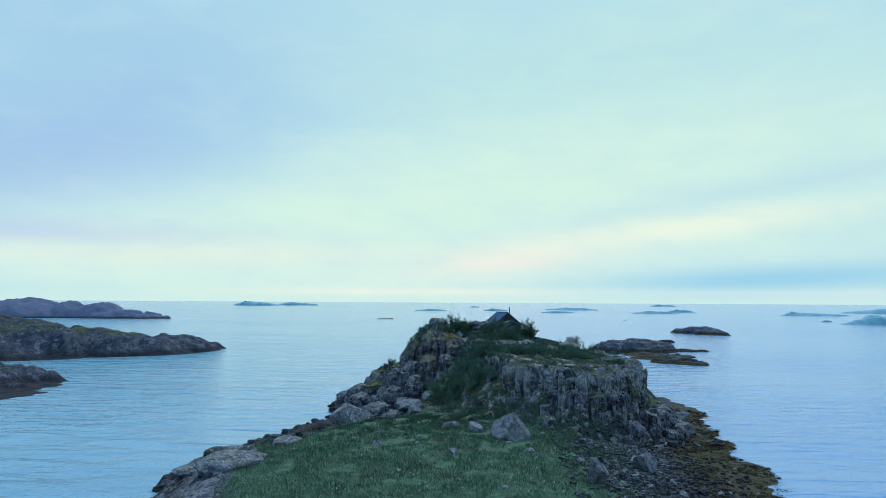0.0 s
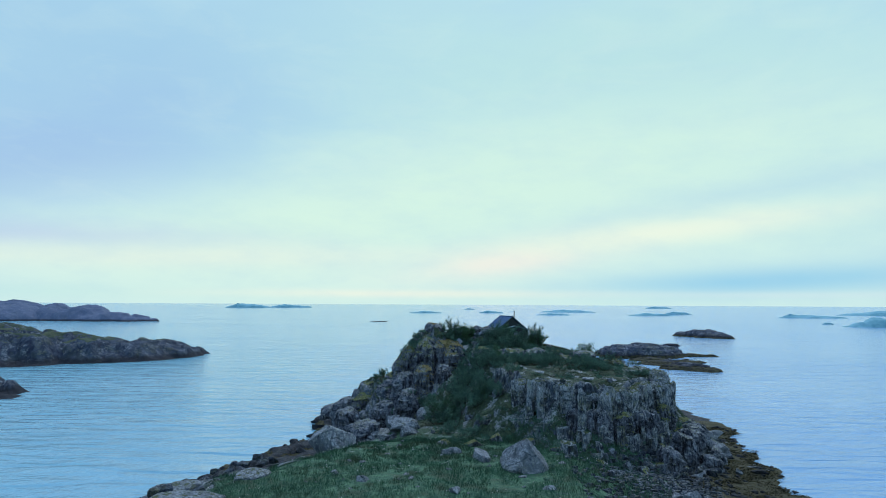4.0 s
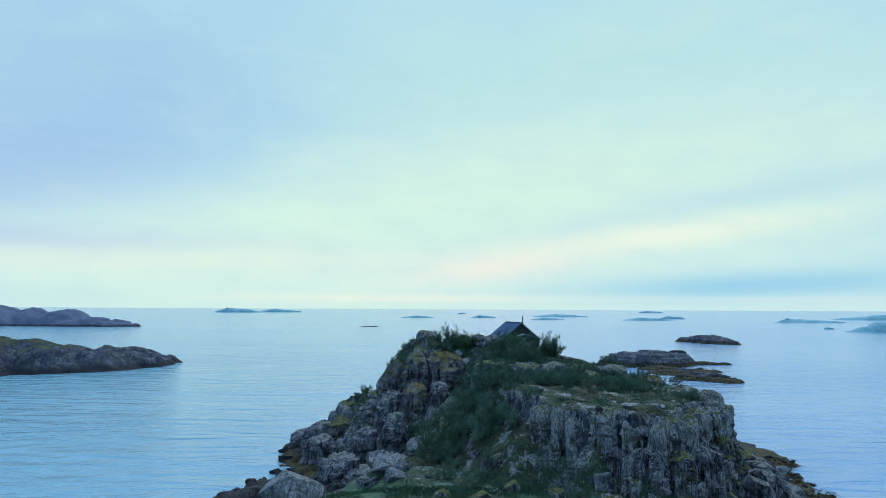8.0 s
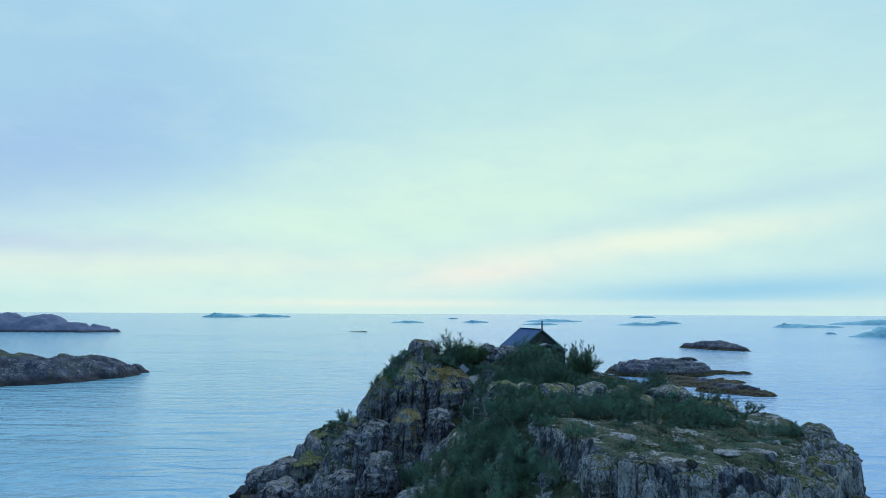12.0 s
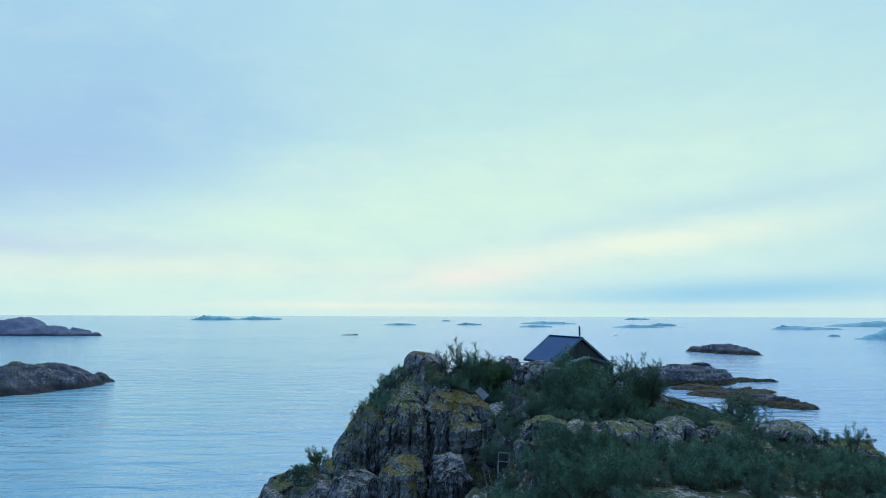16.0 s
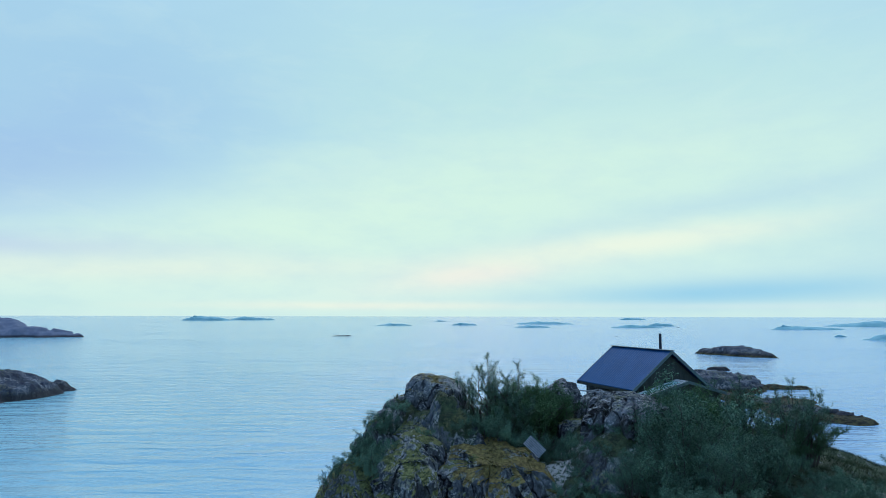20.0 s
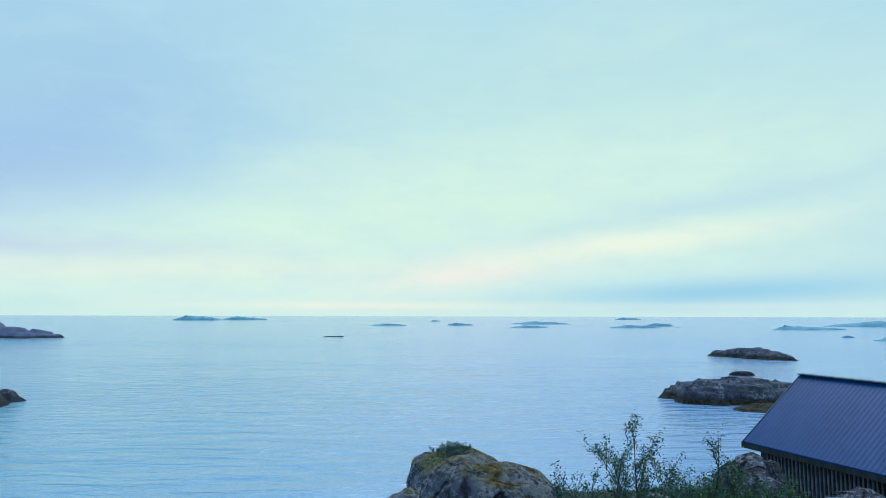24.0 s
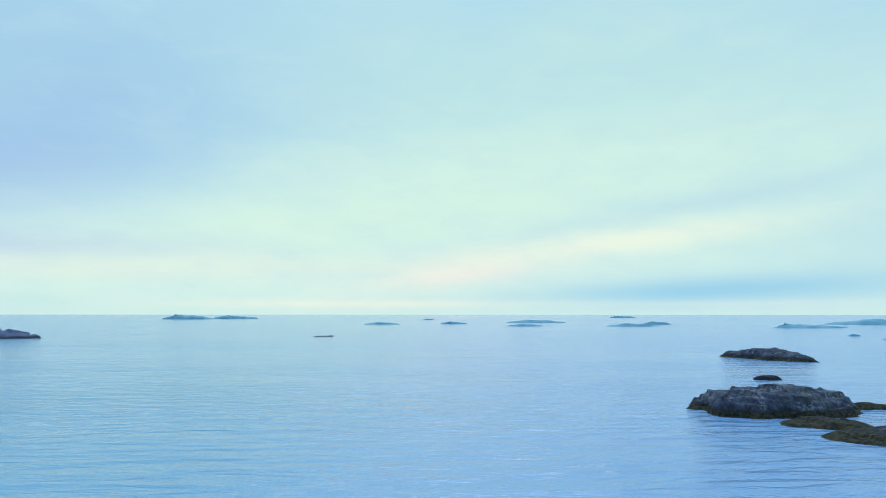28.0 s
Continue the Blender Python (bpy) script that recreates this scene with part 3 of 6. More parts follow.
def ground_height(x, y, detail=True):
    x, y = np.atleast_1d(np.asarray(x, float)), np.atleast_1d(np.asarray(y, float))
    wx = x + 1.6 * fbm(x / 7.0, y / 7.0, 21, 4)
    wy = y + 1.6 * fbm(x / 7.0, y / 7.0, 31, 4)
    jag = 2.2 * fbm(x / 5.0, y / 5.0, 41, 4)
    dl = wx - np.interp(wy, SHORE_Y, SHORE_L) + 0.8 * jag
    dr = np.interp(wy, SHORE_Y, SHORE_R) - wx + 0.8 * jag
    ends = np.minimum((wy - 18) * 0.5, (178 - wy) * 0.45)
    lift = np.interp(wy, [80, 87, 101], [4.2, 2.4, 1.1])
    left = np.where(dl > 0, lift * (1 - np.exp(-np.maximum(dl, 0) / 4.5)) + 0.35 * np.maximum(dl - 11, 0), 0.5 * dl)
    right = np.where(dr > 0, 0.075 * dr + 0.0035 * dr * dr, 0.35 * dr)
    base = np.minimum(np.minimum(left, right), 4.1 + 0.02 * (wy - 70))
    base = np.minimum(base, ends)
    base = np.maximum(base, -3.0)
    # plateau with its broken cliff
    d = outline_distance(wx, wy, PLATEAU)
    top = np.minimum(11.2 + 0.065 * (wy - 95), 13.2) - 0.12 * np.maximum(wx - 14, 0)
    top = top - 0.10 * np.maximum(wx - 16, 0) * smooth(wy, 116, 124)
    top = top - 0.35 * np.maximum(wy - 143, 0)
    out = np.maximum(-d, 0)
    tier = np.interp(out, [0, 0.6, 2.6, 3.1, 30], [0, 2.9, 4.0, 5.6, 20.4])
    scree = np.interp(out, [0, 0.6, 4.5, 30], [0, 3.0, 6.0, 19.5])
    two = smooth(fbm(x / 4.0, y / 4.0, 81, 2), -0.15, 0.1) * smooth(wx, 11, 14) * (1 - smooth(wx, 22.5, 24.5))
    cliff = tier * two + scree * (1 - two)
    bank = 1.2 * out
    steep = smooth(wx, 4.0, 9.0)
    a = top - (cliff * steep + bank * (1 - steep))
    # knoll with its steep rock flanks
    dk = outline_distance(wx, wy, KNOLL)
    ok, ik = np.maximum(-dk, 0), np.maximum(dk, 0)
    flank = np.where(ok < 2.0, 2.0 * ok, 4.0 + 0.95 * (ok - 2.0))
    knoll = 12.0 - flank + np.minimum(1.15 * ik, 3.6)
    dg = outline_distance(wx, wy, LEDGE)
    og = np.maximum(-dg, 0)
    ledge = 7.2 - np.where(og < 1.5, 1.9 * og, 2.85 + 0.95 * (og - 1.5))
    hump = 11.0 - 0.2 * ((x + 3.0) ** 2 + 0.6 * (y - 151.5) ** 2)
    mound = 15.0 - 0.34 * (x - 5.4) ** 2 - 0.3 * np.maximum(125.5 - y, 0) ** 2 - 0.35 * np.maximum(y - 132.3, 0) ** 2
    a = np.maximum(a, mound)
    z = np.maximum(np.maximum(np.maximum(a, base), np.maximum(knoll, ledge)), np.maximum(hump, -3.0))
    if detail:
        rocky = smooth(z - base, 0.2, 1.5) + 0.8 * smooth(-(dl - 9), 0, 4) * (base > 0)
        rocky = np.clip(rocky, 0, 1)
        v1, e1 = blocks(wx / 2.6, wy / 3.2, 3)
        v2, e2 = blocks(wx / 0.95 + v1, wy / 1.1, 8)
        calm = 1 - 0.85 * smooth(d, -0.4, 0.6) * (dk < 0)
        calm = calm * (1 - 0.7 * smooth(out, 0.9, 1.8) * (1 - smooth(out, 9, 13)) * smooth(wx, 3, 8) * (dk < -6))
        z = z + rocky * calm * (1.2 * (v1 - 0.45) + 0.45 * (v2 - 0.5) - 0.35 * np.exp(-e1 * 14) - 0.15 * np.exp(-e2 * 10))
        z = z + 0.5 * fbm(x / 3.0, y / 3.0, 51, 5) * (0.35 + 0.65 * rocky) * (z > -1.0)
        # small cove between the meadow and the knoll
        z = z - np.minimum(2.6 * np.exp(-(((x + 11.0) / 4.6) ** 2 + ((y - 98.5) / 4.2) ** 2)), np.maximum(z - 0.5, 0) * 0.85)
        # the knoll is broken into ledges
        craggy = np.exp(-(((x + 8) / 8.5) ** 4 + ((y - 124) / 15) ** 4)) * (z > 1.0) * (1 - 0.7 * smooth(x, -5.5, -3.5))
        w = (z + 0.22 * x - 0.1 * y + 1.1 * fbm(x / 3.5, y / 3.5, 35, 3)) / 1.5
        f = w - np.floor(w)
        z = z + craggy * 0.9 * 1.5 * (smooth(f, 0.6, 1.0) - f * 0.96)
        # hollow beside the right buttress
        z = z - 2.5 * np.exp(-(((x - 2.9) / 1.9) ** 4 + ((y - 118.2) / 4.2) ** 4))
        # the ground falls away in front of the buttresses
        z = z - np.minimum(3.2 * np.exp(-(((x + 0.6) / 3.2) ** 4 + ((y - 121.6) / 3.0) ** 4)), np.maximum(z - 4.0, 0))
        # level shelf under the cabin
        pad = np.exp(-(((x - 9.9) / 4.2) ** 4 + ((y - 136.6) / 4.5) ** 4))
        z = z * (1 - pad) + 13.3 * pad
    return z


def at(x, y):
    return float(ground_height(x, y)[0])


def grid_mesh(name, xs, ys, zs, layers=None, keep=None):
    """A sheet over the grid xs by ys. keep: which corners count; layers: masks for its material."""
    nx, ny = len(xs), len(ys)
    gx, gy = np.meshgrid(xs, ys)
    co = np.stack([gx, gy, zs], -1).reshape(-1, 3)
    i = np.arange(nx * ny).reshape(ny, nx)
    quads = np.stack([i[:-1, :-1], i[:-1, 1:], i[1:, 1:], i[1:, :-1]], -1).reshape(-1, 4)
    if keep is not None:
        quads = quads[keep.reshape(-1)[quads].any(1)]
        used = np.unique(quads)
        remap = np.zeros(nx * ny, int)
        remap[used] = np.arange(len(used))
        co, quads = co[used], remap[quads]
        layers = {k: v.reshape(-1)[used] for k, v in (layers or {}).items()}
    me = bpy.data.meshes.new(name)
    me.vertices.add(len(co))
    me.vertices.foreach_set("co", co.ravel())
    me.loops.add(quads.size)
    me.loops.foreach_set("vertex_index", quads.ravel())
    me.polygons.add(len(quads))
    me.polygons.foreach_set("loop_start", np.arange(0, quads.size, 4))
    me.update(calc_edges=True)
    for k, v in (layers or {}).items():
        at_ = me.attributes.new(k, "FLOAT", "POINT")
        at_.data.foreach_set("value", np.ascontiguousarray(v.ravel(), dtype=np.float32))
    me.validate()
    return me


def cards(name, pts, tri=False):
    """One mesh of loose quads or triangles. pts: an array of n x 4 x 3 or n x 3 x 3."""
    n, k, _ = pts.shape
    me = bpy.data.meshes.new(name)
    me.vertices.add(n * k)
    me.vertices.foreach_set("co", np.ascontiguousarray(pts, dtype=np.float32).ravel())
    me.loops.add(n * k)
    me.loops.foreach_set("vertex_index", np.arange(n * k))
    me.polygons.add(n)
    me.polygons.foreach_set("loop_start", np.arange(0, n * k, k))
    me.update(calc_edges=True)
    return me


def part(name, bm, material, parent, label=""):
    """Links a bmesh, or a mesh, as one object under a thing or a part."""
    if isinstance(bm, bmesh.types.BMesh):
        me = bpy.data.meshes.new(name)
        bm.to_mesh(me)
        bm.free()
    else:
        me = bm
    if not me.materials:
        me.materials.append(material)
    ob = new(name, me)
    ob.parent = parent
    if label:
        tagged(ob, label)
    return ob


# ---- the sea and the ground ----
bm = bmesh.new()
bmesh.ops.create_grid(bm, x_segments=8, y_segments=8, size=7000)
me = bpy.data.meshes.new("sea")
bm.to_mesh(me)
bm.free()
me.materials.append(M_WATER)
sea = tagged(new("sea", me), "calm pale blue sea with fine ripples", "sea", kind="structure")

xs = np.concatenate([np.arange(-36, -27, 0.6), np.arange(-27, 46, 0.25), np.arange(46, 56, 0.6)])
ys = np.concatenate([np.arange(14, 62, 1.0), np.arange(62, 145, 0.25), np.arange(145, 184, 0.6)])
gx, gy = np.meshgrid(xs, ys)
gz = ground_height(gx.ravel(), gy.ravel()).reshape(gx.shape)
sy, sx = np.gradient(gz, ys, xs)
slope = np.hypot(sx, sy)
flat = 1 - smooth(slope, 0.75, 1.9)
bank_side = smooth(gx, -6, -1) * (1 - smooth(gx, 9, 13)) * (gy < 116) * (gy > 84)
flat = np.maximum(flat, bank_side * (1 - smooth(slope, 1.1, 2.6)))
right_side = smooth(gx - np.interp(gy, SHORE_Y, SHORE_R) + 24, 0, 8)
grass = flat * smooth(gz, 1.2, 2.4) * (1 - 0.75 * smooth(gx, 17, 23) * (gy < 92)) * smooth(gx - np.interp(gy, SHORE_Y, SHORE_L), 6, 12)
on_knoll = np.exp(-(((gx + 4) / 8) ** 4 + ((gy - 127) / 11) ** 4)) * (1 - smooth(slope, 1.1, 2.6))
grass = np.maximum(grass, 0.86 * on_knoll)
under_cliff = np.exp(-(((gx - 17) / 11) ** 4 + ((gy - 89.5) / 5.5) ** 4))
grass = np.maximum(grass, 1.0 * under_cliff * (1 - smooth(slope, 2.0, 4.0)))
right_slope = smooth(gx, 22, 25) * (gy > 90) * smooth(gz, 2.0, 3.4)
grass = np.maximum(grass, 0.88 * right_slope * (1 - smooth(slope, 1.8, 3.6)))
ledge_top = smooth(outline_distance(gx, gy, LEDGE), -1.5, 0.5)
grass = np.maximum(grass, 0.85 * ledge_top * (1 - smooth(slope, 2.0, 4.5)))
heath_m = smooth(gz + 0.10 * (gy - 88), 4.6, 6.2)
grass = np.where(gy < 90, grass * 1.05, grass * 0.86)
with_edge = smooth(-outline_distance(gx, gy, PLATEAU), -2.2, -0.6) * (gx > 8) * (gy < 112)
grass = grass * (1 - 0.35 * with_edge)
weed = np.clip((1 - smooth(gz, 0.9, 1.7)) * right_side * (gy < 135) + 0.75 * (1 - smooth(gz, 0.5, 1.1)) * (gy < 128), 0, 1)
cove = np.exp(-(((gx + 10.5) / 5.0) ** 2 + ((gy - 99.5) / 5.0) ** 2))
weed = np.maximum(weed, 0.45 * cove * (1 - smooth(gz, 2.2, 3.6)))
moss = np.exp(-(((gx + 0.5) / 3.5) ** 2 + ((gy - 121.5) / 4.0) ** 2)) * 0.55 + 0.45 * np.exp(-(((gx + 3) / 6) ** 2 + ((gy - 128) / 7) ** 2)) * flat
island_me = grid_mesh("island_ground", xs, ys, gz, {"grass": grass, "weed": weed, "moss": moss, "heath": heath_m}, gz > -1.6)
island_me.materials.append(M_GROUND)
island = tagged(new("ground", island_me), "rocky island ground with turf, moss and seaweed shore", "ground", kind="structure")


def far_island(name, blobs, label, mat, cell, rough=1.0, weed_below=0.0, group="distant islands", grassy=0.5, strata=0.0):
    """An island as a sheet of heights: blobs are (x, y, half length, half width, turn, height, steepness)."""
    bl = np.array(blobs, float)
    r = bl[:, 2:4].max(1)
    x0, x1 = (bl[:, 0] - 1.25 * r).min(), (bl[:, 0] + 1.25 * r).max()
    y0, y1 = (bl[:, 1] - 1.25 * r).min(), (bl[:, 1] + 1.25 * r).max()
    ax, ay = np.arange(x0, x1 + cell, cell), np.arange(y0, y1 + cell, cell)
    mx, my = np.meshgrid(ax, ay)
    z = np.full(mx.shape, -2.0)
    for bx, by, la, wa, turn, h, st in blobs:
        c, s = math.cos(radians(turn)), math.sin(radians(turn))
        k = 0.28
        px = mx + k * wa * fbm(mx / (0.9 * wa), my / (0.9 * wa), 61, 4) * 2
        py = my + k * wa * fbm(mx / (0.9 * wa), my / (0.9 * wa), 71, 4) * 2
        u, v = ((px - bx) * c + (py - by) * s) / la, (-(px - bx) * s + (py - by) * c) / wa
        q = 1 - np.sqrt(u * u + v * v)
        lump = np.where(q > 0, h * (1 - np.exp(-np.maximum(q, 0) * st)) / (1 - math.exp(-st)), q * h * 1.2)
        z = np.maximum(z, lump)
    b1, e1 = blocks(mx / (9 * cell), my / (9 * cell), 17)
    b2, e2 = blocks(mx / (3.5 * cell), my / (3.5 * cell), 19)
    land = smooth(z, 0.0, 2.0)
    top = z.max()
    z = z + land * rough * (0.16 * top * (b1 - 0.5) + 0.07 * top * (b2 - 0.5) + 0.16 * top * fbm(mx / (12 * cell), my / (12 * cell), 23, 5))
    if strata:
        w = (z + 0.05 * mx + 0.5 * strata * fbm(mx / 6.0, my / 6.0, 29, 3)) / strata
        f = w - np.floor(w)
        z = z + land * 0.85 * strata * (smooth(f, 0.55, 1.0) - f)
    gy_, gx_ = np.gradient(z, cell, cell)
    fl = (1 - smooth(np.hypot(gx_, gy_), 0.3, 0.9)) * smooth(z, 0.25 * top, 0.55 * top) * grassy * 2
    wd = (1 - smooth(z, weed_below, weed_below + 0.7)) if weed_below else 0 * z
    me_ = grid_mesh(name, ax, ay, z, {"grass": np.clip(fl, 0, 1), "weed": wd}, z > -0.6)
    me_.materials.append(mat)
    ob = new(name, me_)
    return tagged(ob, label, "island", group, "structure")


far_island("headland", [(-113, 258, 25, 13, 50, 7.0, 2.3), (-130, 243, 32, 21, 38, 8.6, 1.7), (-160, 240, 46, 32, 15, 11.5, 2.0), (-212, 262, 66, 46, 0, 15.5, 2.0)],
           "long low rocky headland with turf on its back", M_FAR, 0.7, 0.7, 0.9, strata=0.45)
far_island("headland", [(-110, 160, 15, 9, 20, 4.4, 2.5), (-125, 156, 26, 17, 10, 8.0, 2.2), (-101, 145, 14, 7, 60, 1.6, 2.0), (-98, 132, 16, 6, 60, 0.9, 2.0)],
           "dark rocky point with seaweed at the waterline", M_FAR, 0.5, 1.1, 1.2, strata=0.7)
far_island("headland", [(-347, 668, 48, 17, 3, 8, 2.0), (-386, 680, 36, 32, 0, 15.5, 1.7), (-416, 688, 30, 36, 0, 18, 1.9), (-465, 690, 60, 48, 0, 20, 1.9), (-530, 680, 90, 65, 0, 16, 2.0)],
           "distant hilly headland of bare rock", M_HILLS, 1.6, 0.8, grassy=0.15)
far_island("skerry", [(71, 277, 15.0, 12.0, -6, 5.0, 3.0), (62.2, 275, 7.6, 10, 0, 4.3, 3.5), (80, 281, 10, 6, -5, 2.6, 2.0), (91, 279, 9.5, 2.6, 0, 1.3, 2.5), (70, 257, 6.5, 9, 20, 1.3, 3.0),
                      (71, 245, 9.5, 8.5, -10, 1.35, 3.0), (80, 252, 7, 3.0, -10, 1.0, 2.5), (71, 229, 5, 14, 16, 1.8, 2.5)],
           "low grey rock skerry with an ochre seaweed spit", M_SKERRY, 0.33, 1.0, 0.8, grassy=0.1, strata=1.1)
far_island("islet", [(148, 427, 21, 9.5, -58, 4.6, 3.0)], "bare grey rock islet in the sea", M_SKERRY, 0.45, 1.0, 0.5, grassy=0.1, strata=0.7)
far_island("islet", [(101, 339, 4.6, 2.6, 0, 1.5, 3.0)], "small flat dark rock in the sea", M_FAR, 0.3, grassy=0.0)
far_island("islet", [(-85, 705, 9, 3, 0, 0.6, 3.0), (-79, 706, 3, 2, 0, 0.9, 3.0)], "tiny dark skerry awash in the sea", M_FAR, 0.6, grassy=0.0)
far_island("islet", [(165.4, 708, 1.7, 0.9, 0, 0.3, 3.0)], "tiny dark rock awash far out", M_FAR, 0.3, grassy=0.0)
far_island("islet", [(377, 1129, 2.2, 1.2, 0, 0.5, 3.0)], "tiny dark rock awash far out", M_FAR, 0.4, grassy=0.0)
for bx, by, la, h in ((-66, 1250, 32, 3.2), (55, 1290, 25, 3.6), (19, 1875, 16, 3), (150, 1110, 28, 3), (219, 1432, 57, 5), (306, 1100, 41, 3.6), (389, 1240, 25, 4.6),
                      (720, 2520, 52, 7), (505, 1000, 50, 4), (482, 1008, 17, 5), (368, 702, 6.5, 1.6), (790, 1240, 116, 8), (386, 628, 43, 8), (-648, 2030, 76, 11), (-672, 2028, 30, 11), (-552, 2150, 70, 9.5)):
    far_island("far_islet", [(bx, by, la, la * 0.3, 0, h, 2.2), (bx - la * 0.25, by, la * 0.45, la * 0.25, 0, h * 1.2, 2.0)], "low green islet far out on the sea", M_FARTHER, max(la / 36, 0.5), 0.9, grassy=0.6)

# ---- rocks ----
def rock_mesh(name, seed, squash=(1, 1, 0.8), cuts=2, sharp=0.14, flatten=7, facets=()):
    """A broken boulder about one metre across, its base at z = 0."""
    r = random.Random(seed)
    bm = bmesh.new()
    bmesh.ops.create_icosphere(bm, subdivisions=4, radius=0.5)
    planes = []
    for _ in range(flatten):
        d = Vector((r.gauss(0, 1), r.gauss(0, 1), r.gauss(0.25, 0.8))).normalized()
        planes.append((d, r.uniform(0.23, 0.38)))
    planes += [(Vector(d).normalized(), k) for d, k in facets]
    for v in bm.verts:
        for d, k in planes:
            over = v.co.dot(d) - k
            if over > 0:
                v.co -= d * over * 0.93
        n1 = noise.fractal(v.co * 2.2 + Vector((seed, 0, 0)), 1.0, 2.0, 4)
        n2 = noise.fractal(v.co * 7.0 + Vector((0, seed, 0)), 1.0, 2.0, 3)
        v.co += v.co.normalized() * (n1 * sharp * 0.28 + n2 * 0.018)
        v.co = Vector((v.co.x * squash[0], v.co.y * squash[1], v.co.z * squash[2]))
    low = min(v.co.z for v in bm.verts)
    for v in bm.verts:
        v.co.z -= low
    for f in bm.faces:
        f.smooth = False
    me = bpy.data.meshes.new(name)
    bm.to_mesh(me)
    bm.free()
    return me


def round_rock(name, seed):
    """A dome worn smooth by ice, about one metre across."""
    bm = bmesh.new()
    bmesh.ops.create_icosphere(bm, subdivisions=5, radius=0.5)
    for v in bm.verts:
        c = v.co.copy()
        k = 1 + 0.16 * noise.fractal(c * 1.8 + Vector((seed, 3, 0)), 1.0, 2.0, 3)
        cut = noise.fractal(c * 3.0 + Vector((0, 0, seed)), 1.0, 2.0, 4)
        k -= 0.06 * max(0.0, 0.25 - abs(cut)) * 4
        k += 0.012 * noise.fractal(c * 14, 1.0, 2.0, 3)
        flatter = 0.88 if c.z > 0.25 else 1.0
        v.co = Vector((c.x * k, c.y * k, (0.25 + (c.z - 0.25) * 0.75 if c.z > 0.25 else c.z) * k * flatter + 0.35))
    for f in bm.faces:
        f.smooth = True
    me = bpy.data.meshes.new(name)
    bm.to_mesh(me)
    bm.free()
    return me


ROCKS = [rock_mesh("boulder", 11 + i, (1, 0.9, 0.62 + 0.1 * (i % 4)), flatten=8 + i % 5) for i in range(8)] + [round_rock("boulder", 41 + i) for i in range(3)]
ROCKS.append(rock_mesh("boulder", 77, (1.05, 0.95, 0.95), flatten=2, sharp=0.08, facets=(((0.8, -0.25, 0.55), 0.2), ((-0.72, -0.4, 0.6), 0.2), ((0.1, 0.8, 0.6), 0.25), ((0.15, -0.95, 0.4), 0.24))))


def rock(name, x, y, size, kind, mat, label, turn=0, sink=0.2, stretch=(1, 1, 1), group="", z=None):
    me = ROCKS[kind % len(ROCKS)]
    key = me.name + mat.name
    if key not in ROCK_MATS:
        cp = me.copy()
        cp.materials.append(mat)
        ROCK_MATS[key] = cp
    ob = new(name, ROCK_MATS[key])
    zz = (at(x, y) if z is None else z) - sink * size * 0.7
    ob.matrix_world = Matrix.LocRotScale((x, y, zz), Euler((0, 0, radians(turn))), (size * stretch[0], size * stretch[1], size * stretch[2]))
    return tagged(ob, label, "boulder", group)


ROCK_MATS = {}
rock("boulder", 8.3, 81.5, 4.8, 11, M_BOULDER, "large pale peaked boulder standing in the grass", 10, 0.32, (1.05, 0.95, 0.98))
rock("boulder", 15.6, 67.6, 3.0, 1, M_BOULDER, "pale upright boulder at the edge of the beach", 50, 0.1, (0.95, 0.9, 1.25))
rock("boulder", 22.3, 75.8, 3.0, 2, M_BOULDER, "pale angular boulder lying on the stony beach", 120, 0.1, (1, 0.9, 1.0))
rock("boulder", -12.5, 91.2, 5.5, 3, M_SLAB, "broad rounded rock outcrop beside the shore", 10, 0.25, (1.1, 1, 0.9))
rock("boulder", -3.0, 131.3, 3.4, 8, M_KNOB, "rounded grey boulder with ochre moss and lichen topping the knoll", 70, 0.0, (1.0, 1.05, 1.40), z=13.42)
rock("boulder", -4.5, 134.3, 2.8, 9, M_DOME, "smaller dark rounded rock behind the top boulder", 10, 0.0, (1, 1, 1.1), z=13.2)
rock("boulder", -5.0, 131.2, 2.4, 10, M_DOME, "dark rounded rock on the edge of the knoll", 40, 0.0, (1, 1, 1.1), z=13.3)
rock("boulder", -2.9, 151.5, 5.2, 10, M_CAPPED, "rounded dark rock with a cap of green moss", 30, 0.0, (1, 1, 0.95), z=9.5)
for x, y, s, k, sq, t in ((-20.8, 69.8, 7.5, 8, 0.42, 30), (-17.6, 78.6, 4.2, 9, 0.36, 75), (-23.6, 78.5, 6.4, 8, 0.34, 20), (-20.0, 84.0, 4.2, 9, 0.34, 60), (-26.0, 73.0, 4.6, 10, 0.36, 0), (-16.0, 88.5, 3.8, 9, 0.4, 30), (-13.5, 93.6, 3.6, 8, 0.5, 80),
                          (-6.8, 105.0, 5.2, 3, 0.7, 100), (-5.2, 101.4, 4.4, 6, 0.7, 10), (-4.6, 98.0, 3.2, 1, 0.7, 40), (-8.0, 102.0, 2.6, 5, 0.7, 70), (-9.5, 111.0, 5.0, 8, 0.55, 45)):
    rock("rock_slab", x, y, s, k, M_SLAB, "pale smooth ice-worn rock slab by the shore", t, 0.22, (1, 0.8, sq), "smooth shore slabs")
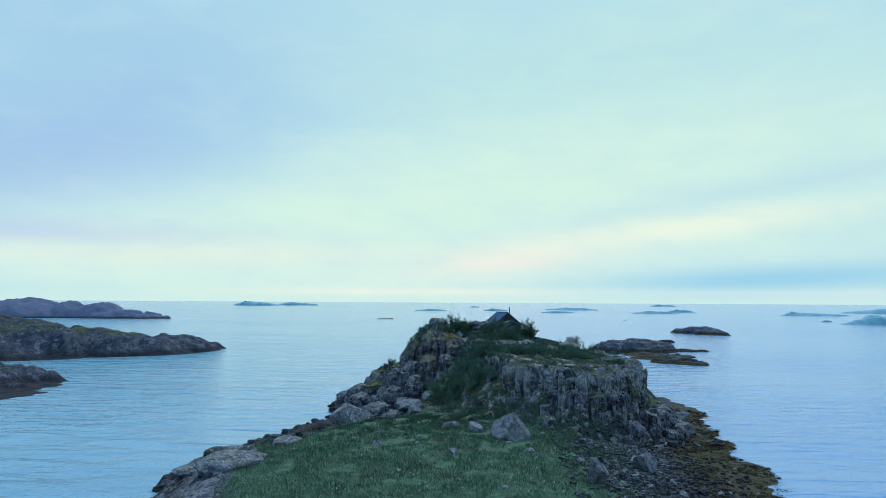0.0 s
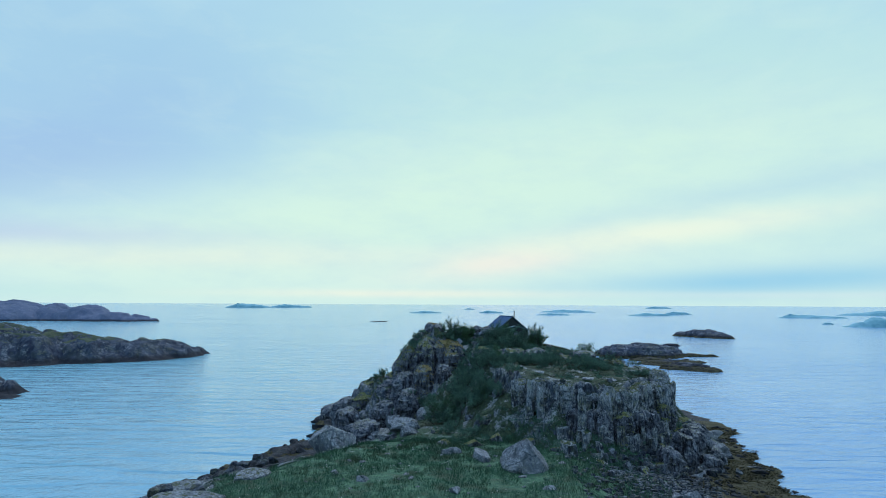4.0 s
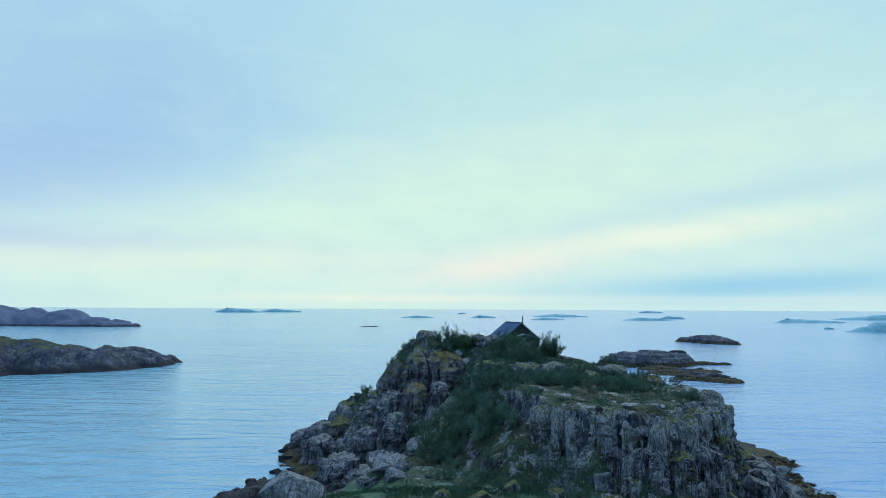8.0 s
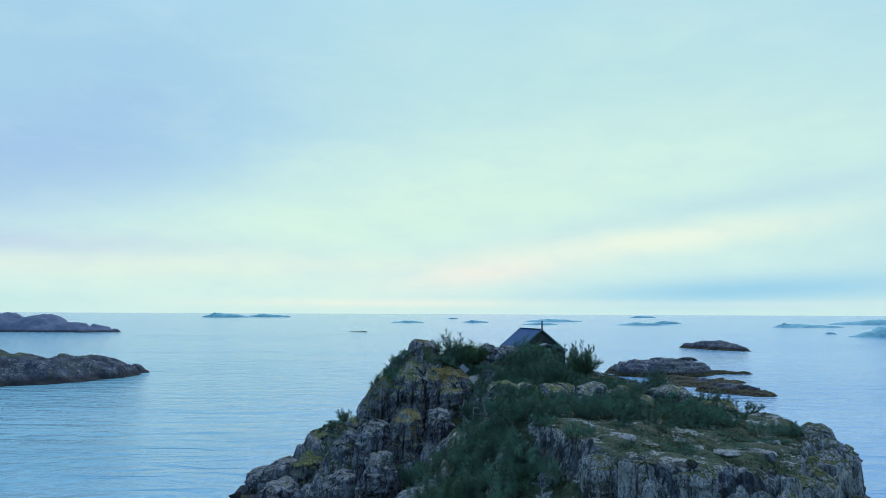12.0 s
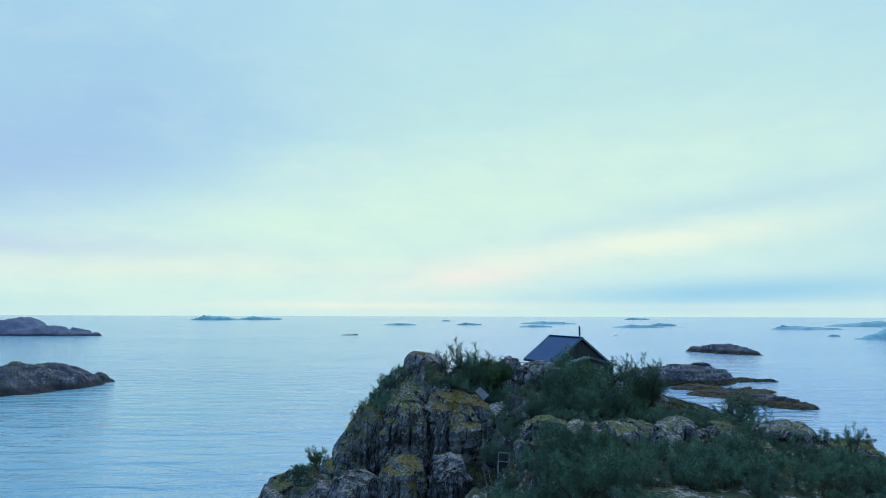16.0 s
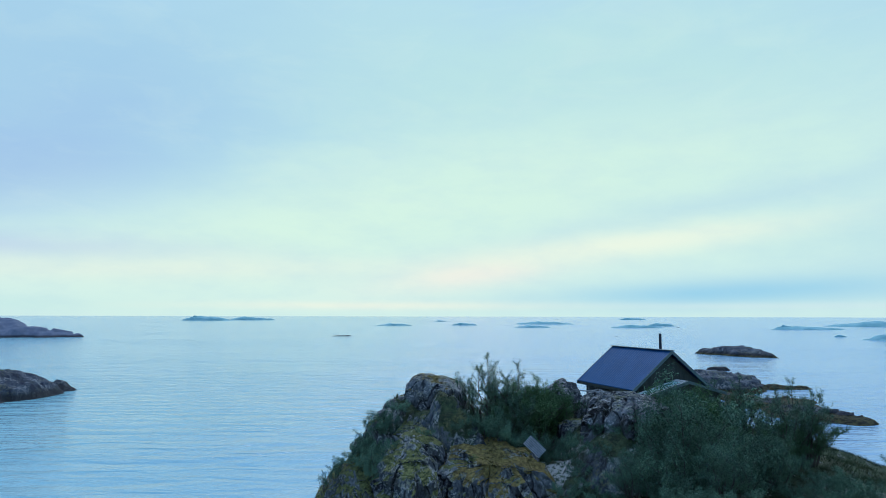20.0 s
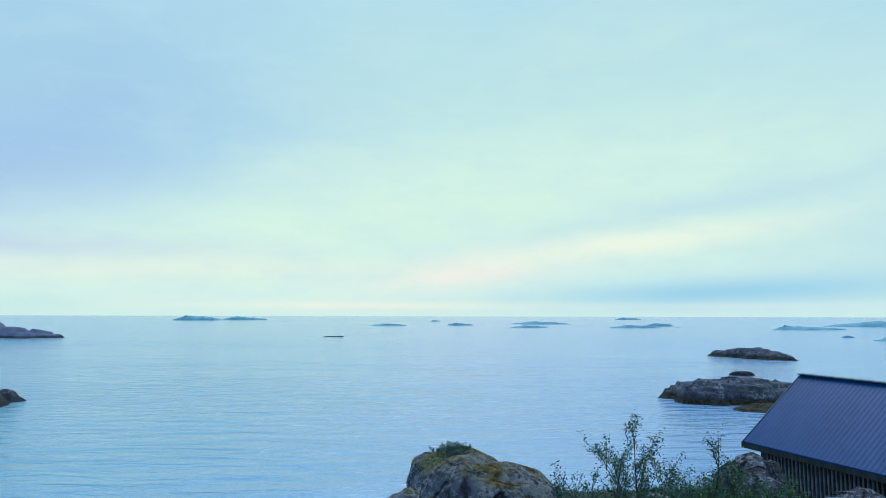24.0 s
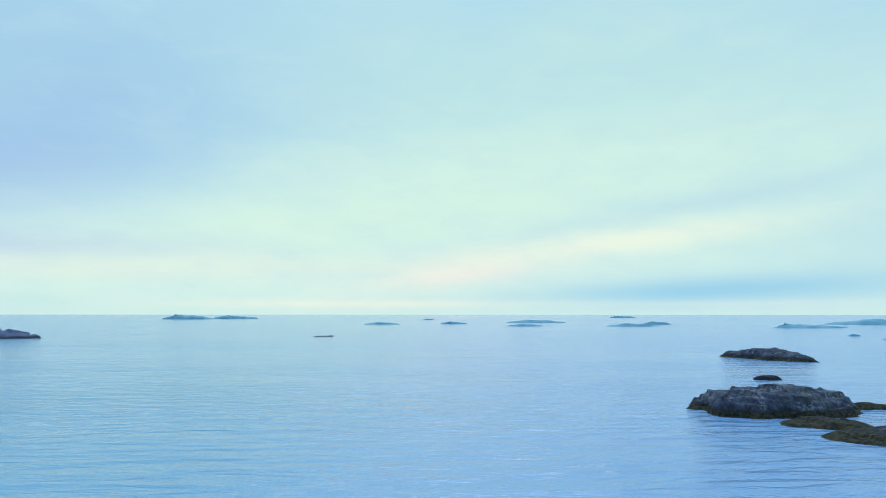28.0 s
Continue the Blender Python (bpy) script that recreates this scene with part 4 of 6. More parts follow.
for x, y, s, k in ((-7.0, 77.0, 1.8, 2), (1.5, 74.0, 1.6, 3), (9.8, 75.0, 1.5, 6), (-3.5, 66.5, 1.0, 1), (4.0, 86.0, 4.0, 7), (0.8, 87.6, 2.8, 5), (-9.5, 84.0, 1.6, 0), (12.0, 84.5, 1.5, 4), (17.5, 84.0, 2.0, 2)):
    rock("rock", x, y, s, k, M_BOULDER, "grey lichen-covered rock showing through the grass", 40 * k, 0.5, (1, 1, 0.8), "rocks in the meadow")
for x, y, s, k, h in ((29.0, 93.0, 2.0, 2, 0.5), (30.6, 96.2, 2.2, 4, 0.8), (31.8, 97.0, 1.5, 6, 0.8), (28.2, 91.6, 1.6, 1, 0.5), (35.8, 105.2, 3.4, 3, 0.5), (36.9, 111.2, 3.8, 5, 0.5), (33.0, 100.5, 2.0, 7, 0.6), (19.5, 74.0, 1.3, 0, 0.8),
                      (20.6, 72.6, 1.1, 3, 0.8), (18.4, 72.0, 1.2, 5, 0.8), (17.5, 75.5, 1.0, 1, 0.8)):
    rock("boulder", x, y, s, k, M_BOULDER, "pale split rock lying on the dark beach", 61 * k + 17 * x, 0.12, (1.2, 0.8, h), "pale beach rocks")
rr = random.Random(5)
for i in range(85):
    x, y = rr.gauss(23.5, 4.5), rr.uniform(60, 99)
    rock("stone", x, y, rr.uniform(0.45, 1.35) ** 1.5, i % 8, M_STONE if i % 3 else M_BOULDER, "grey angular stone on the beach", rr.uniform(0, 360), 0.15, group="beach stones")


# ---- crags of the knoll ----
CRAG_TREES = []


def crag(x, y, rx, ry, turn, base, top, tilt_x, tilt_y, seed, mat, label, sides=7, mesh=(120, 44, 26), group="crags of the knoll", name="crag", clefts=(7, 0.04, 0.09, 0.28)):
    """A steep buttress: broken upright faces with clefts, a rounded shoulder and a sloping top."""
    r = random.Random(seed)
    ang = [(k + r.uniform(-0.3, 0.3)) * 2 * math.pi / sides for k in range(sides)]
    far = [r.uniform(0.80, 0.98) for _ in ang]
    cleft = [(r.uniform(0, 2 * math.pi), r.uniform(clefts[1], clefts[2]), r.uniform(0.10, clefts[3])) for _ in range(clefts[0])]
    around, up, cap = mesh
    bm = bmesh.new()
    rings = []
    ca, sa = math.cos(radians(turn)), math.sin(radians(turn))
    for j in range(up + cap):
        ring = []
        for i in range(around):
            a = 2 * math.pi * i / around
            wall = min(f / max(math.cos(a - b), 0.2) for b, f in zip(ang, far))
            wall = min(wall, 1.12)
            if j < up:
                k = j / up
                rho, zz = 1.12 - 0.16 * k - 0.16 * max(0.0, k - 0.82) ** 2 / 0.0324, k * 0.93
            else:
                k = (j - up + 1) / cap
                rho, zz = 0.80 * (1 - k), 0.93 + 0.07 * math.sin(k * math.pi / 2)
            depth = sum(d * math.exp(-((math.remainder(a - c, 2 * math.pi)) / w) ** 2) for c, w, d in cleft)
            rho *= wall * (1 - depth * min(1.0, rho * 1.3))
            px, py = rho * rx * math.cos(a), rho * ry * math.sin(a)
            qx, qy = px * ca - py * sa, px * sa + py * ca
            p = Vector((x + qx, y + qy, base + zz * (top - base) + (tilt_x * qx + tilt_y * qy) * zz))
            ledge = noise.fractal(Vector((p.x * 0.35 + seed, p.y * 0.35, p.z * 1.15)), 1.0, 2.0, 4)
            block = noise.cell(Vector((p.x * 0.9 + 0.4 * ledge, p.y * 0.9, p.z * 0.65 + seed)))
            push = 0.30 * ledge + 0.28 * (block - 0.5) + 0.10 * noise.fractal(p * 2.6, 1.0, 2.0, 3)
            rim = min(1.0, rho * 1.6)
            p += Vector((qx, qy, 0)).normalized() * push * rim + Vector((0, 0, 0.22 * noise.fractal(p * 0.9, 1.0, 2.0, 4) * zz))
            ring.append(bm.verts.new(p))
        rings.append(ring)
    for a, b in zip(rings, rings[1:]):
        for i in range(around):
            bm.faces.new((a[i], a[(i + 1) % around], b[(i + 1) % around], b[i]))
    bmesh.ops.remove_doubles(bm, verts=rings[-1], dist=0.02)
    bmesh.ops.recalc_face_normals(bm, faces=bm.faces)
    CRAG_TREES.append(BVHTree.FromBMesh(bm))
    me = bpy.data.meshes.new(name)
    bm.to_mesh(me)
    bm.free()
    me.materials.append(mat)
    return tagged(new(name, me), label, "crag", group)


def top_at(x, y):
    """The height of the ground or of the crag that stands on it."""
    z = at(x, y)
    for tree in CRAG_TREES:
        hit = tree.ray_cast(Vector((x, y, 60)), Vector((0, 0, -1)))[0]
        if hit is not None:
            z = max(z, hit.z)
    return z


crag(-0.3, 125.4, 2.8, 3.1, 8, 7.0, 14.1, -0.06, 0.36, 3, M_CRAG_OCHRE, "dark split rock buttress with an ochre moss top")
crag(-4.1, 125.4, 1.9, 2.7, -12, 7.0, 14.3, 0.10, 0.45, 11, M_CRAG, "dark rock buttress with pale lichen on its shoulder")
crag(-7.1, 126.6, 2.3, 3.2, 20, 4.0, 12.9, 0.80, 0.45, 23, M_CRAG_GREEN, "dark steep buttress with turf and shrubs on its back")
crag(-3.5, 128.3, 1.5, 1.7, 25, 11.0, 14.9, 0.15, 0.50, 27, M_CRAG, "mossy rock shoulder under the top boulder")
crag(-13.2, 130.6, 2.7, 3.0, 30, -0.3, 7.3, 0.05, 0.08, 31, M_CRAG_GREEN, "turf-topped rock bastion above the shore")
crag(-4.0, 120.6, 1.9, 2.0, 0, 4.0, 10.5, 0.05, 0.25, 41, M_CRAG_OCHRE, "lower rock step with brown moss on top")
crag(-7.4, 121.2, 1.9, 2.2, 40, 3.0, 9.4, 0.25, 0.25, 47, M_CRAG_BARE, "dark lower rock step of the knoll")
crag(-1.0, 120.2, 1.6, 1.7, 15, 5.0, 10.6, 0.0, 0.35, 53, M_CRAG_BARE, "dark cleft rock step under the buttress")
crag(6.0, 131.8, 1.5, 1.3, 20, 11.5, 16.0, 0.0, 0.1, 91, M_DOME, "dark rounded rock beside the cabin wall", group="rock domes by the cabin")
crag(4.5, 134.2, 1.3, 1.4, -20, 11.5, 16.3, 0.05, 0.1, 93, M_DOME, "dark rock at the cabin corner", group="rock domes by the cabin")
crag(7.9, 130.6, 1.2, 1.1, 0, 11.5, 15.2, 0.05, 0.1, 95, M_DOME, "low dark rock before the porch", group="rock domes by the cabin")
crag(6.3, 126.7, 2.2, 2.7, 10, 10.0, 16.5, -0.05, 0.06, 57, M_DOME, "broad rock dome specked with lichen before the cabin", group="rock domes by the cabin")
crag(-17.4, 126.6, 2.4, 2.6, 30, -1.0, 4.6, 0.25, 0.1, 97, M_CRAG_BARE, "dark broken rock below the bastion")
crag(-14.2, 125.0, 2.2, 2.4, 10, -0.5, 5.6, 0.2, 0.25, 98, M_CRAG_GREEN, "dark rock with turf below the bastion")
crag(-20.2, 130.2, 2.2, 2.6, 40, -1.2, 2.9, 0.25, 0.1, 99, M_CRAG_BARE, "low dark rock at the foot of the bastion")
crag(-10.4, 124.4, 1.8, 2.2, -20, 1.0, 7.8, 0.3, 0.2, 59, M_CRAG_BARE, "dark rock rib above the shore")
crag(-6.2, 115.8, 1.9, 2.0, 10, 2.0, 7.4, 0.2, 0.3, 61, M_CRAG_BARE, "low dark rock step by the shrubs")
crag(-10.2, 118.2, 2.0, 2.4, 60, 0.0, 5.2, 0.3, 0.25, 67, M_CRAG_BARE, "low dark rock rib near the shore")
crag(-5.6, 106.6, 2.6, 3.2, 15, -0.5, 4.4, -0.05, 0.28, 71, M_SLAB, "broad pale bare rock slope above the cove", group="slopes of the cove")
crag(-2.2, 110.2, 2.2, 2.4, 40, 1.0, 5.8, 0.1, 0.3, 73, M_SLAB, "pale bare rock slope beside the shrubs", group="slopes of the cove")
crag(-12.0, 111.5, 2.6, 3.0, 60, -1.0, 3.4, 0.2, 0.2, 79, M_CRAG_BARE, "dark jagged shore rock", group="slopes of the cove")
crag(-16.5, 122.0, 2.4, 3.0, 20, -1.0, 3.6, 0.2, 0.1, 83, M_CRAG_BARE, "dark jagged shore rock", group="slopes of the cove")

for k, (bx, by, rx, ry, turn, foot, head) in enumerate(((28.6, 96.6, 1.5, 1.8, -50, 0.0, 5.0), (30.6, 100.0, 1.6, 1.9, -50, 0.0, 5.0), (32.2, 104.0, 1.7, 2.2, -60, 0.0, 4.8), (33.6, 108.2, 1.8, 2.2, -60, 0.0, 4.4), (34.4, 112.8, 1.8, 2.4, -70, -0.5, 4.0),
                                                        (25.2, 91.4, 1.4, 1.4, -30, 0.5, 4.6), (31.4, 96.4, 1.3, 1.6, -50, -0.5, 2.7), (33.6, 101.0, 1.4, 1.8, -60, -0.5, 2.6), (35.6, 106.2, 1.5, 2.0, -60, -0.5, 2.4), (36.8, 112.0, 1.5, 2.2, -70, -0.5, 2.2))):
    crag(bx, by, rx, ry, turn, foot, head, -0.35, 0.05, 300 + k, M_CRAG_BARE, "dark weathered rock rib sloping to the beach", 6, (80, 26, 12), "ribs of the slope", "rock_rib")

for k, (bx, by, rx, ry, turn, head) in enumerate(((4.9, 117.4, 1.7, 1.4, 10, 13.7), (7.6, 116.6, 1.6, 1.3, -15, 13.4), (10.2, 116.4, 1.7, 1.3, 5, 13.7), (13.0, 117.2, 1.8, 1.4, 20, 13.6), (16.2, 118.0, 1.5, 1.2, -10, 13.3), (20.4, 118.6, 2.2, 1.5, 10, 13.2), (25.0, 119.4, 2.4, 1.6, -10, 11.8))):
    crag(bx, by, rx, ry, turn, 9.8, head, 0.0, 0.12, 400 + k, M_CRAG_PALE if k % 2 else M_CRAG, "lichen-crusted rock hump with moss among the shrubs", 6, (96, 26, 18), "row of rock humps")

# the cliff's large blocks
for k, (bx, by, rx, ry, turn, drop, deep) in enumerate((
        (9.2, 98.0, 1.4, 1.6, 40, 0.2, 3.4), (11.6, 96.4, 1.6, 1.5, 30, -0.1, 3.6), (14.2, 95.0, 1.8, 1.8, 10, 0.0, 4.4), (17.1, 94.9, 1.7, 1.7, 0, 0.7, 5.0), (20.3, 95.4, 2.0, 1.8, -30, -0.1, 7.0),
        (22.3, 98.0, 1.8, 2.0, -50, 0.1, 7.0), (24.2, 101.0, 1.9, 2.0, -50, -0.1, 7.0), (26.4, 103.8, 2.0, 2.0, -50, 0.0, 7.5), (28.3, 106.6, 2.0, 2.0, -60, -0.3, 7.5), (28.9, 109.8, 1.9, 2.0, -70, -0.9, 9.0),
        (14.8, 92.8, 1.3, 1.2, 0, 2.6, 5.0), (17.4, 92.2, 1.5, 1.3, 10, 2.0, 6.5), (20.4, 92.9, 1.5, 1.4, -20, 2.2, 6.5), (22.9, 95.2, 1.6, 1.5, -40, 1.9, 6.5), (25.2, 98.4, 1.5, 1.5, -50, 2.5, 6.5), (27.6, 102.0, 1.5, 1.6, -50, 2.3, 6.5))):
    height = min(11.2 + 0.065 * (by - 95), 13.2) - 0.12 * max(bx - 14, 0) - drop
    crag(bx, by, rx, ry, turn, height - deep, height, 0.0, 0.05, 200 + k, M_CLIFF if drop < 1.5 else (M_CRAG_GREEN if k % 3 == 0 else M_CRAG_BARE),
         "split grey schist block of the cliff top" if drop < 1.5 else "dark cleft schist block low in the cliff", 6, (130, 30, 12), "blocks of the cliff", "cliff_block", (15, 0.025, 0.055, 0.30))

# ---- outcrops and shore rocks ----
for x, y, s, k, h in ((-4.6, 119.5, 3.4, 1, 1.0), (-1.6, 118.2, 3.0, 2, 1.1), (1.2, 119.6, 2.6, 5, 1.2), (-6.6, 123.0, 4.0, 3, 1.2), (-7.8, 127.5, 4.2, 6, 1.1), (-3.0, 122.0, 3.0, 0, 0.9),
                      (2.0, 122.6, 2.4, 7, 1.0), (-8.6, 133.0, 3.6, 1, 1.0), (-5.6, 129.5, 3.2, 5, 0.9), (-10.0, 130.0, 3.2, 2, 1.0), (-13.5, 128.0, 3.4, 3, 0.8), (-5.4, 115.5, 3.0, 6, 1.2),
                      (-3.2, 112.6, 2.6, 7, 1.2), (-6.5, 109.5, 4.2, 0, 0.8), (-4.2, 105.5, 3.6, 4, 0.8), (-8.5, 106.0, 3.2, 5, 0.6)):
    rock("outcrop", x, y, s * 1.05, k, M_CRAG, "dark weathered rock outcrop with pale lichen", 37 * k + 20 * x, 0.66, (1, 1, h), "rock outcrops of the knoll")
for x, y, s, k, h in ((4.0, 116.4, 3.0, 0, 1.0), (6.4, 115.8, 2.8, 3, 1.0), (9.0, 115.9, 3.4, 5, 1.0), (11.8, 116.6, 3.2, 6, 1.0), (14.4, 117.2, 2.4, 1, 0.9), (17.6, 117.0, 3.4, 2, 0.8), (5.0, 119.0, 2.6, 4, 1.0), (20.5, 115.5, 3.0, 0, 0.7), (8.0, 118.4, 2.4, 7, 1.0), (22.5, 121.0, 3.0, 4, 0.5),
                      (26.5, 124.5, 3.2, 7, 0.5), (7.2, 127.0, 2.6, 9, 0.8), (5.8, 132.4, 3.0, 8, 0.8), (6.6, 134.4, 1.8, 10, 0.9), (4.4, 130.2, 2.2, 9, 0.8), (3.9, 137.8, 2.4, 6, 1.1), (16.8, 131.4, 1.6, 3, 1.2), (3.3, 139.8, 2.2, 5, 0.9)):
    rock("outcrop", x, y, s, k, M_CRAG_PALE, "lichen-crusted rock with moss among the shrubs", 51 * k + 10 * x, 0.62, (1, 0.9, h), "rock outcrops of the plateau")
for i in range(75):
    y = rr.uniform(66, 137)
    x = np.interp(y, SHORE_Y, SHORE_L) + abs(rr.gauss(0, 4.5)) - 0.8
    rock("stone", x, y, rr.uniform(0.7, 2.6), i % 8, M_STONE, "dark angular rock on the shore", rr.uniform(0, 360), 0.35, (1, 1, 0.75), "shore rocks")

for i in range(25):
    y = rr.uniform(66, 132)
    x = np.interp(y, SHORE_Y, SHORE_R) - abs(rr.gauss(0, 1.8)) + 0.6
    rock("stone", x, y, rr.uniform(0.3, 1.1), i % 8, M_STONE, "dark weed-grown stone at the waterline", rr.uniform(0, 360), 0.3, (1, 1, 0.7), "waterline stones")


for i in range(42):
    y = rr.uniform(96, 131)
    x = np.interp(y, SHORE_Y, SHORE_R) - rr.uniform(0.5, 8.5)
    rock("stone", x, y, rr.uniform(0.5, 1.9), i % 8, M_STONE if i % 4 else M_BOULDER, "broken rock on the slope above the beach", rr.uniform(0, 360), 0.3, (1.25, 0.8, 0.6), "slope stones")


def column_mesh(seed):
    """An upright split block of schist, one metre wide and high, with a broken top."""
    r = random.Random(seed)
    sides, levels = r.randint(5, 6), 5
    bm = bmesh.new()
    ang = sorted((k + r.uniform(0.15, 0.85)) * 2 * math.pi / sides for k in range(sides))
    rad = [r.uniform(0.42, 0.58) for _ in ang]
    rings = []
    for j in range(levels + 1):
        k = j / levels
        ring = []
        for a, q in zip(ang, rad):
            w = q * (1.06 - 0.14 * k) + r.uniform(-0.035, 0.035)
            z = k if j < levels else 1 + r.uniform(-0.10, 0.05)
            ring.append(bm.verts.new((math.cos(a) * w, math.sin(a) * w, z)))
        rings.append(ring)
    cap = [bm.verts.new(v.co * 1.0 - Vector((v.co.x, v.co.y, 0)) * 0.16 + Vector((0, 0, r.uniform(0.015, 0.05)))) for v in rings[-1]]
    rings.append(cap)
    for a, b in zip(rings, rings[1:]):
        for i in range(sides):
            bm.faces.new((a[i], a[(i + 1) % sides], b[(i + 1) % sides], b[i]))
    bm.faces.new(cap)
    bmesh.ops.triangulate(bm, faces=bm.faces)
    bmesh.ops.recalc_face_normals(bm, faces=bm.faces)
    me = bpy.data.meshes.new("column")
    bm.to_mesh(me)
    bm.free()
    me.materials.append(M_CLIFF)
    return me


COLUMNS = [column_mesh(300 + i) for i in range(9)]
cliff_thing = tagged(new("cliff"), "grey columnar schist cliff with lichen-pale upper edges", "cliff")
rc = random.Random(9)
FACE = [(8.0, 97.5), (10, 95.2), (13, 92.8), (18.5, 91.8), (22, 94), (24.5, 99), (28, 104), (30.6, 109.5)]
for (ax, ay), (bx, by) in zip(FACE, FACE[1:]):
    run = math.hypot(bx - ax, by - ay)
    nx, ny = (by - ay) / run, -(bx - ax) / run
    facing = math.atan2(by - ay, bx - ax)
    count = int(run / 0.8)
    for i in range(count):
        for row in range(3):
            k = (i + rc.random()) / count
            px, py = ax + (bx - ax) * k, ay + (by - ay) * k
            s = np.arange(-4.0, 6.0, 0.2)
            zs = ground_height(px + nx * s, py + ny * s)
            top = zs[:10].max()
            edge = s[np.argmax(zs < top - 1.3)]
            broken = vnoise(np.array([px * 0.22 + 3]), np.array([py * 0.22]), 91)[0] + 0.5
            e = edge + (rc.uniform(0.7, 1.9), rc.uniform(2.6, 3.8), rc.uniform(3.8, 5.4))[row] + 0.7 * (broken - 0.5)
            qx, qy = px + nx * e, py + ny * e
            ground = float(ground_height(qx, qy)[0])
            w = rc.choice((0.7, 0.9, 1.1, 1.5, 2.0)) * rc.uniform(0.85, 1.2)
            if row == 0 and rc.random() < 0.35:
                continue
            if row == 0:
                up, foot = top - rc.uniform(0.0, 0.9) - 0.5 * broken, top - rc.uniform(3.4, 5.0)
            elif row == 1:
                up = ground + rc.uniform(0.1, 0.9)
                up += rc.uniform(0.2, 1.2)
                foot = up - rc.uniform(2.4, 4.0)
                if rc.random() < 0.25 + 0.4 * (broken < 0.4) or not 11.5 < qx < 28:
                    continue
            else:
                up, foot = ground + rc.uniform(0.3, 1.6), ground - 1.2
                w *= 1.25
                if rc.random() < 0.74 or not 9 < qx < 27:
                    continue
            if foot > ground - 0.3:
                foot = ground - 0.5
            ob = new("column", rc.choice(COLUMNS))
            ob.matrix_world = Matrix.LocRotScale((qx, qy, foot), Euler((rc.gauss(0, 0.07), rc.gauss(0, 0.07), facing + rc.gauss(0, 0.4))), (w, min(w, 1.2) * rc.uniform(0.7, 1.0), max(up - foot, 0.8)))
            ob.parent = cliff_thing
for x, y, s, k, h in ((25.5, 95.5, 2.6, 1, 0.7), (27.6, 99.5, 2.2, 4, 0.7), (29.8, 103.0, 3.0, 2, 0.6), (31.5, 107.0, 2.6, 6, 0.6), (24.2, 91.0, 3.0, 5, 0.8), (21.5, 88.6, 2.2, 3, 0.9), (27.0, 93.5, 2.2, 0, 0.6),
                      (33.5, 111.0, 3.2, 7, 0.5), (30.5, 98.0, 2.4, 2, 0.5), (33.5, 104.0, 2.8, 1, 0.5), (16.8, 88.2, 2.0, 6, 0.8), (12.5, 89.4, 2.4, 4, 0.8), (9.6, 91.5, 2.6, 7, 0.9), (6.0, 93.5, 2.4, 2, 0.9),
                      (5.0, 97.0, 2.2, 0, 1.0), (3.2, 91.0, 2.6, 3, 0.7), (0.0, 92.0, 2.2, 6, 0.8), (-1.2, 97.5, 2.0, 1, 0.9), (6.6, 100.5, 2.0, 5, 1.0), (3.0, 100.8, 1.8, 7, 1.0)):
    rock("outcrop", x, y, s, k, M_CRAG, "weathered rock block with moss on the slope below the cliff", 47 * k + 15 * x, 0.45, (1, 0.9, h), "rocks on the cliff slope")


for x, y, s, k, h in ((15.0, 98.4, 2.4, 9, 0.25), (20.0, 100.4, 2.8, 8, 0.22), (24.5, 113.5, 3.6, 10, 0.22), (11.5, 101.5, 2.2, 10, 0.25), (17.6, 99.0, 2.0, 9, 0.2), (23.4, 105.0, 2.4, 8, 0.22), (25.0, 121.0, 4.0, 8, 0.35), (28.0, 117.0, 3.0, 9, 0.3)):
    rock("rock_slab", x, y, s, k, M_EDGE, "pale lichen-crusted slab on top of the cliff", 33 * k + 29 * x, (0.78 * h - 0.12 / s) / 0.7, (1, 0.85, h), "slabs along the cliff edge")


# ---- shrubs ----
def tube(bm, a, b, ra, rb, sides=4):
    d = (b - a).normalized()
    u = d.orthogonal().normalized()
    w = d.cross(u)
    rings = []
    for p, r in ((a, ra), (b, rb)):
        rings.append([bm.verts.new(p + (u * math.cos(k) + w * math.sin(k)) * r) for k in [2 * math.pi * j / sides for j in range(sides)]])
    for j in range(sides):
        bm.faces.new((rings[0][j], rings[0][(j + 1) % sides], rings[1][(j + 1) % sides], rings[1][j]))


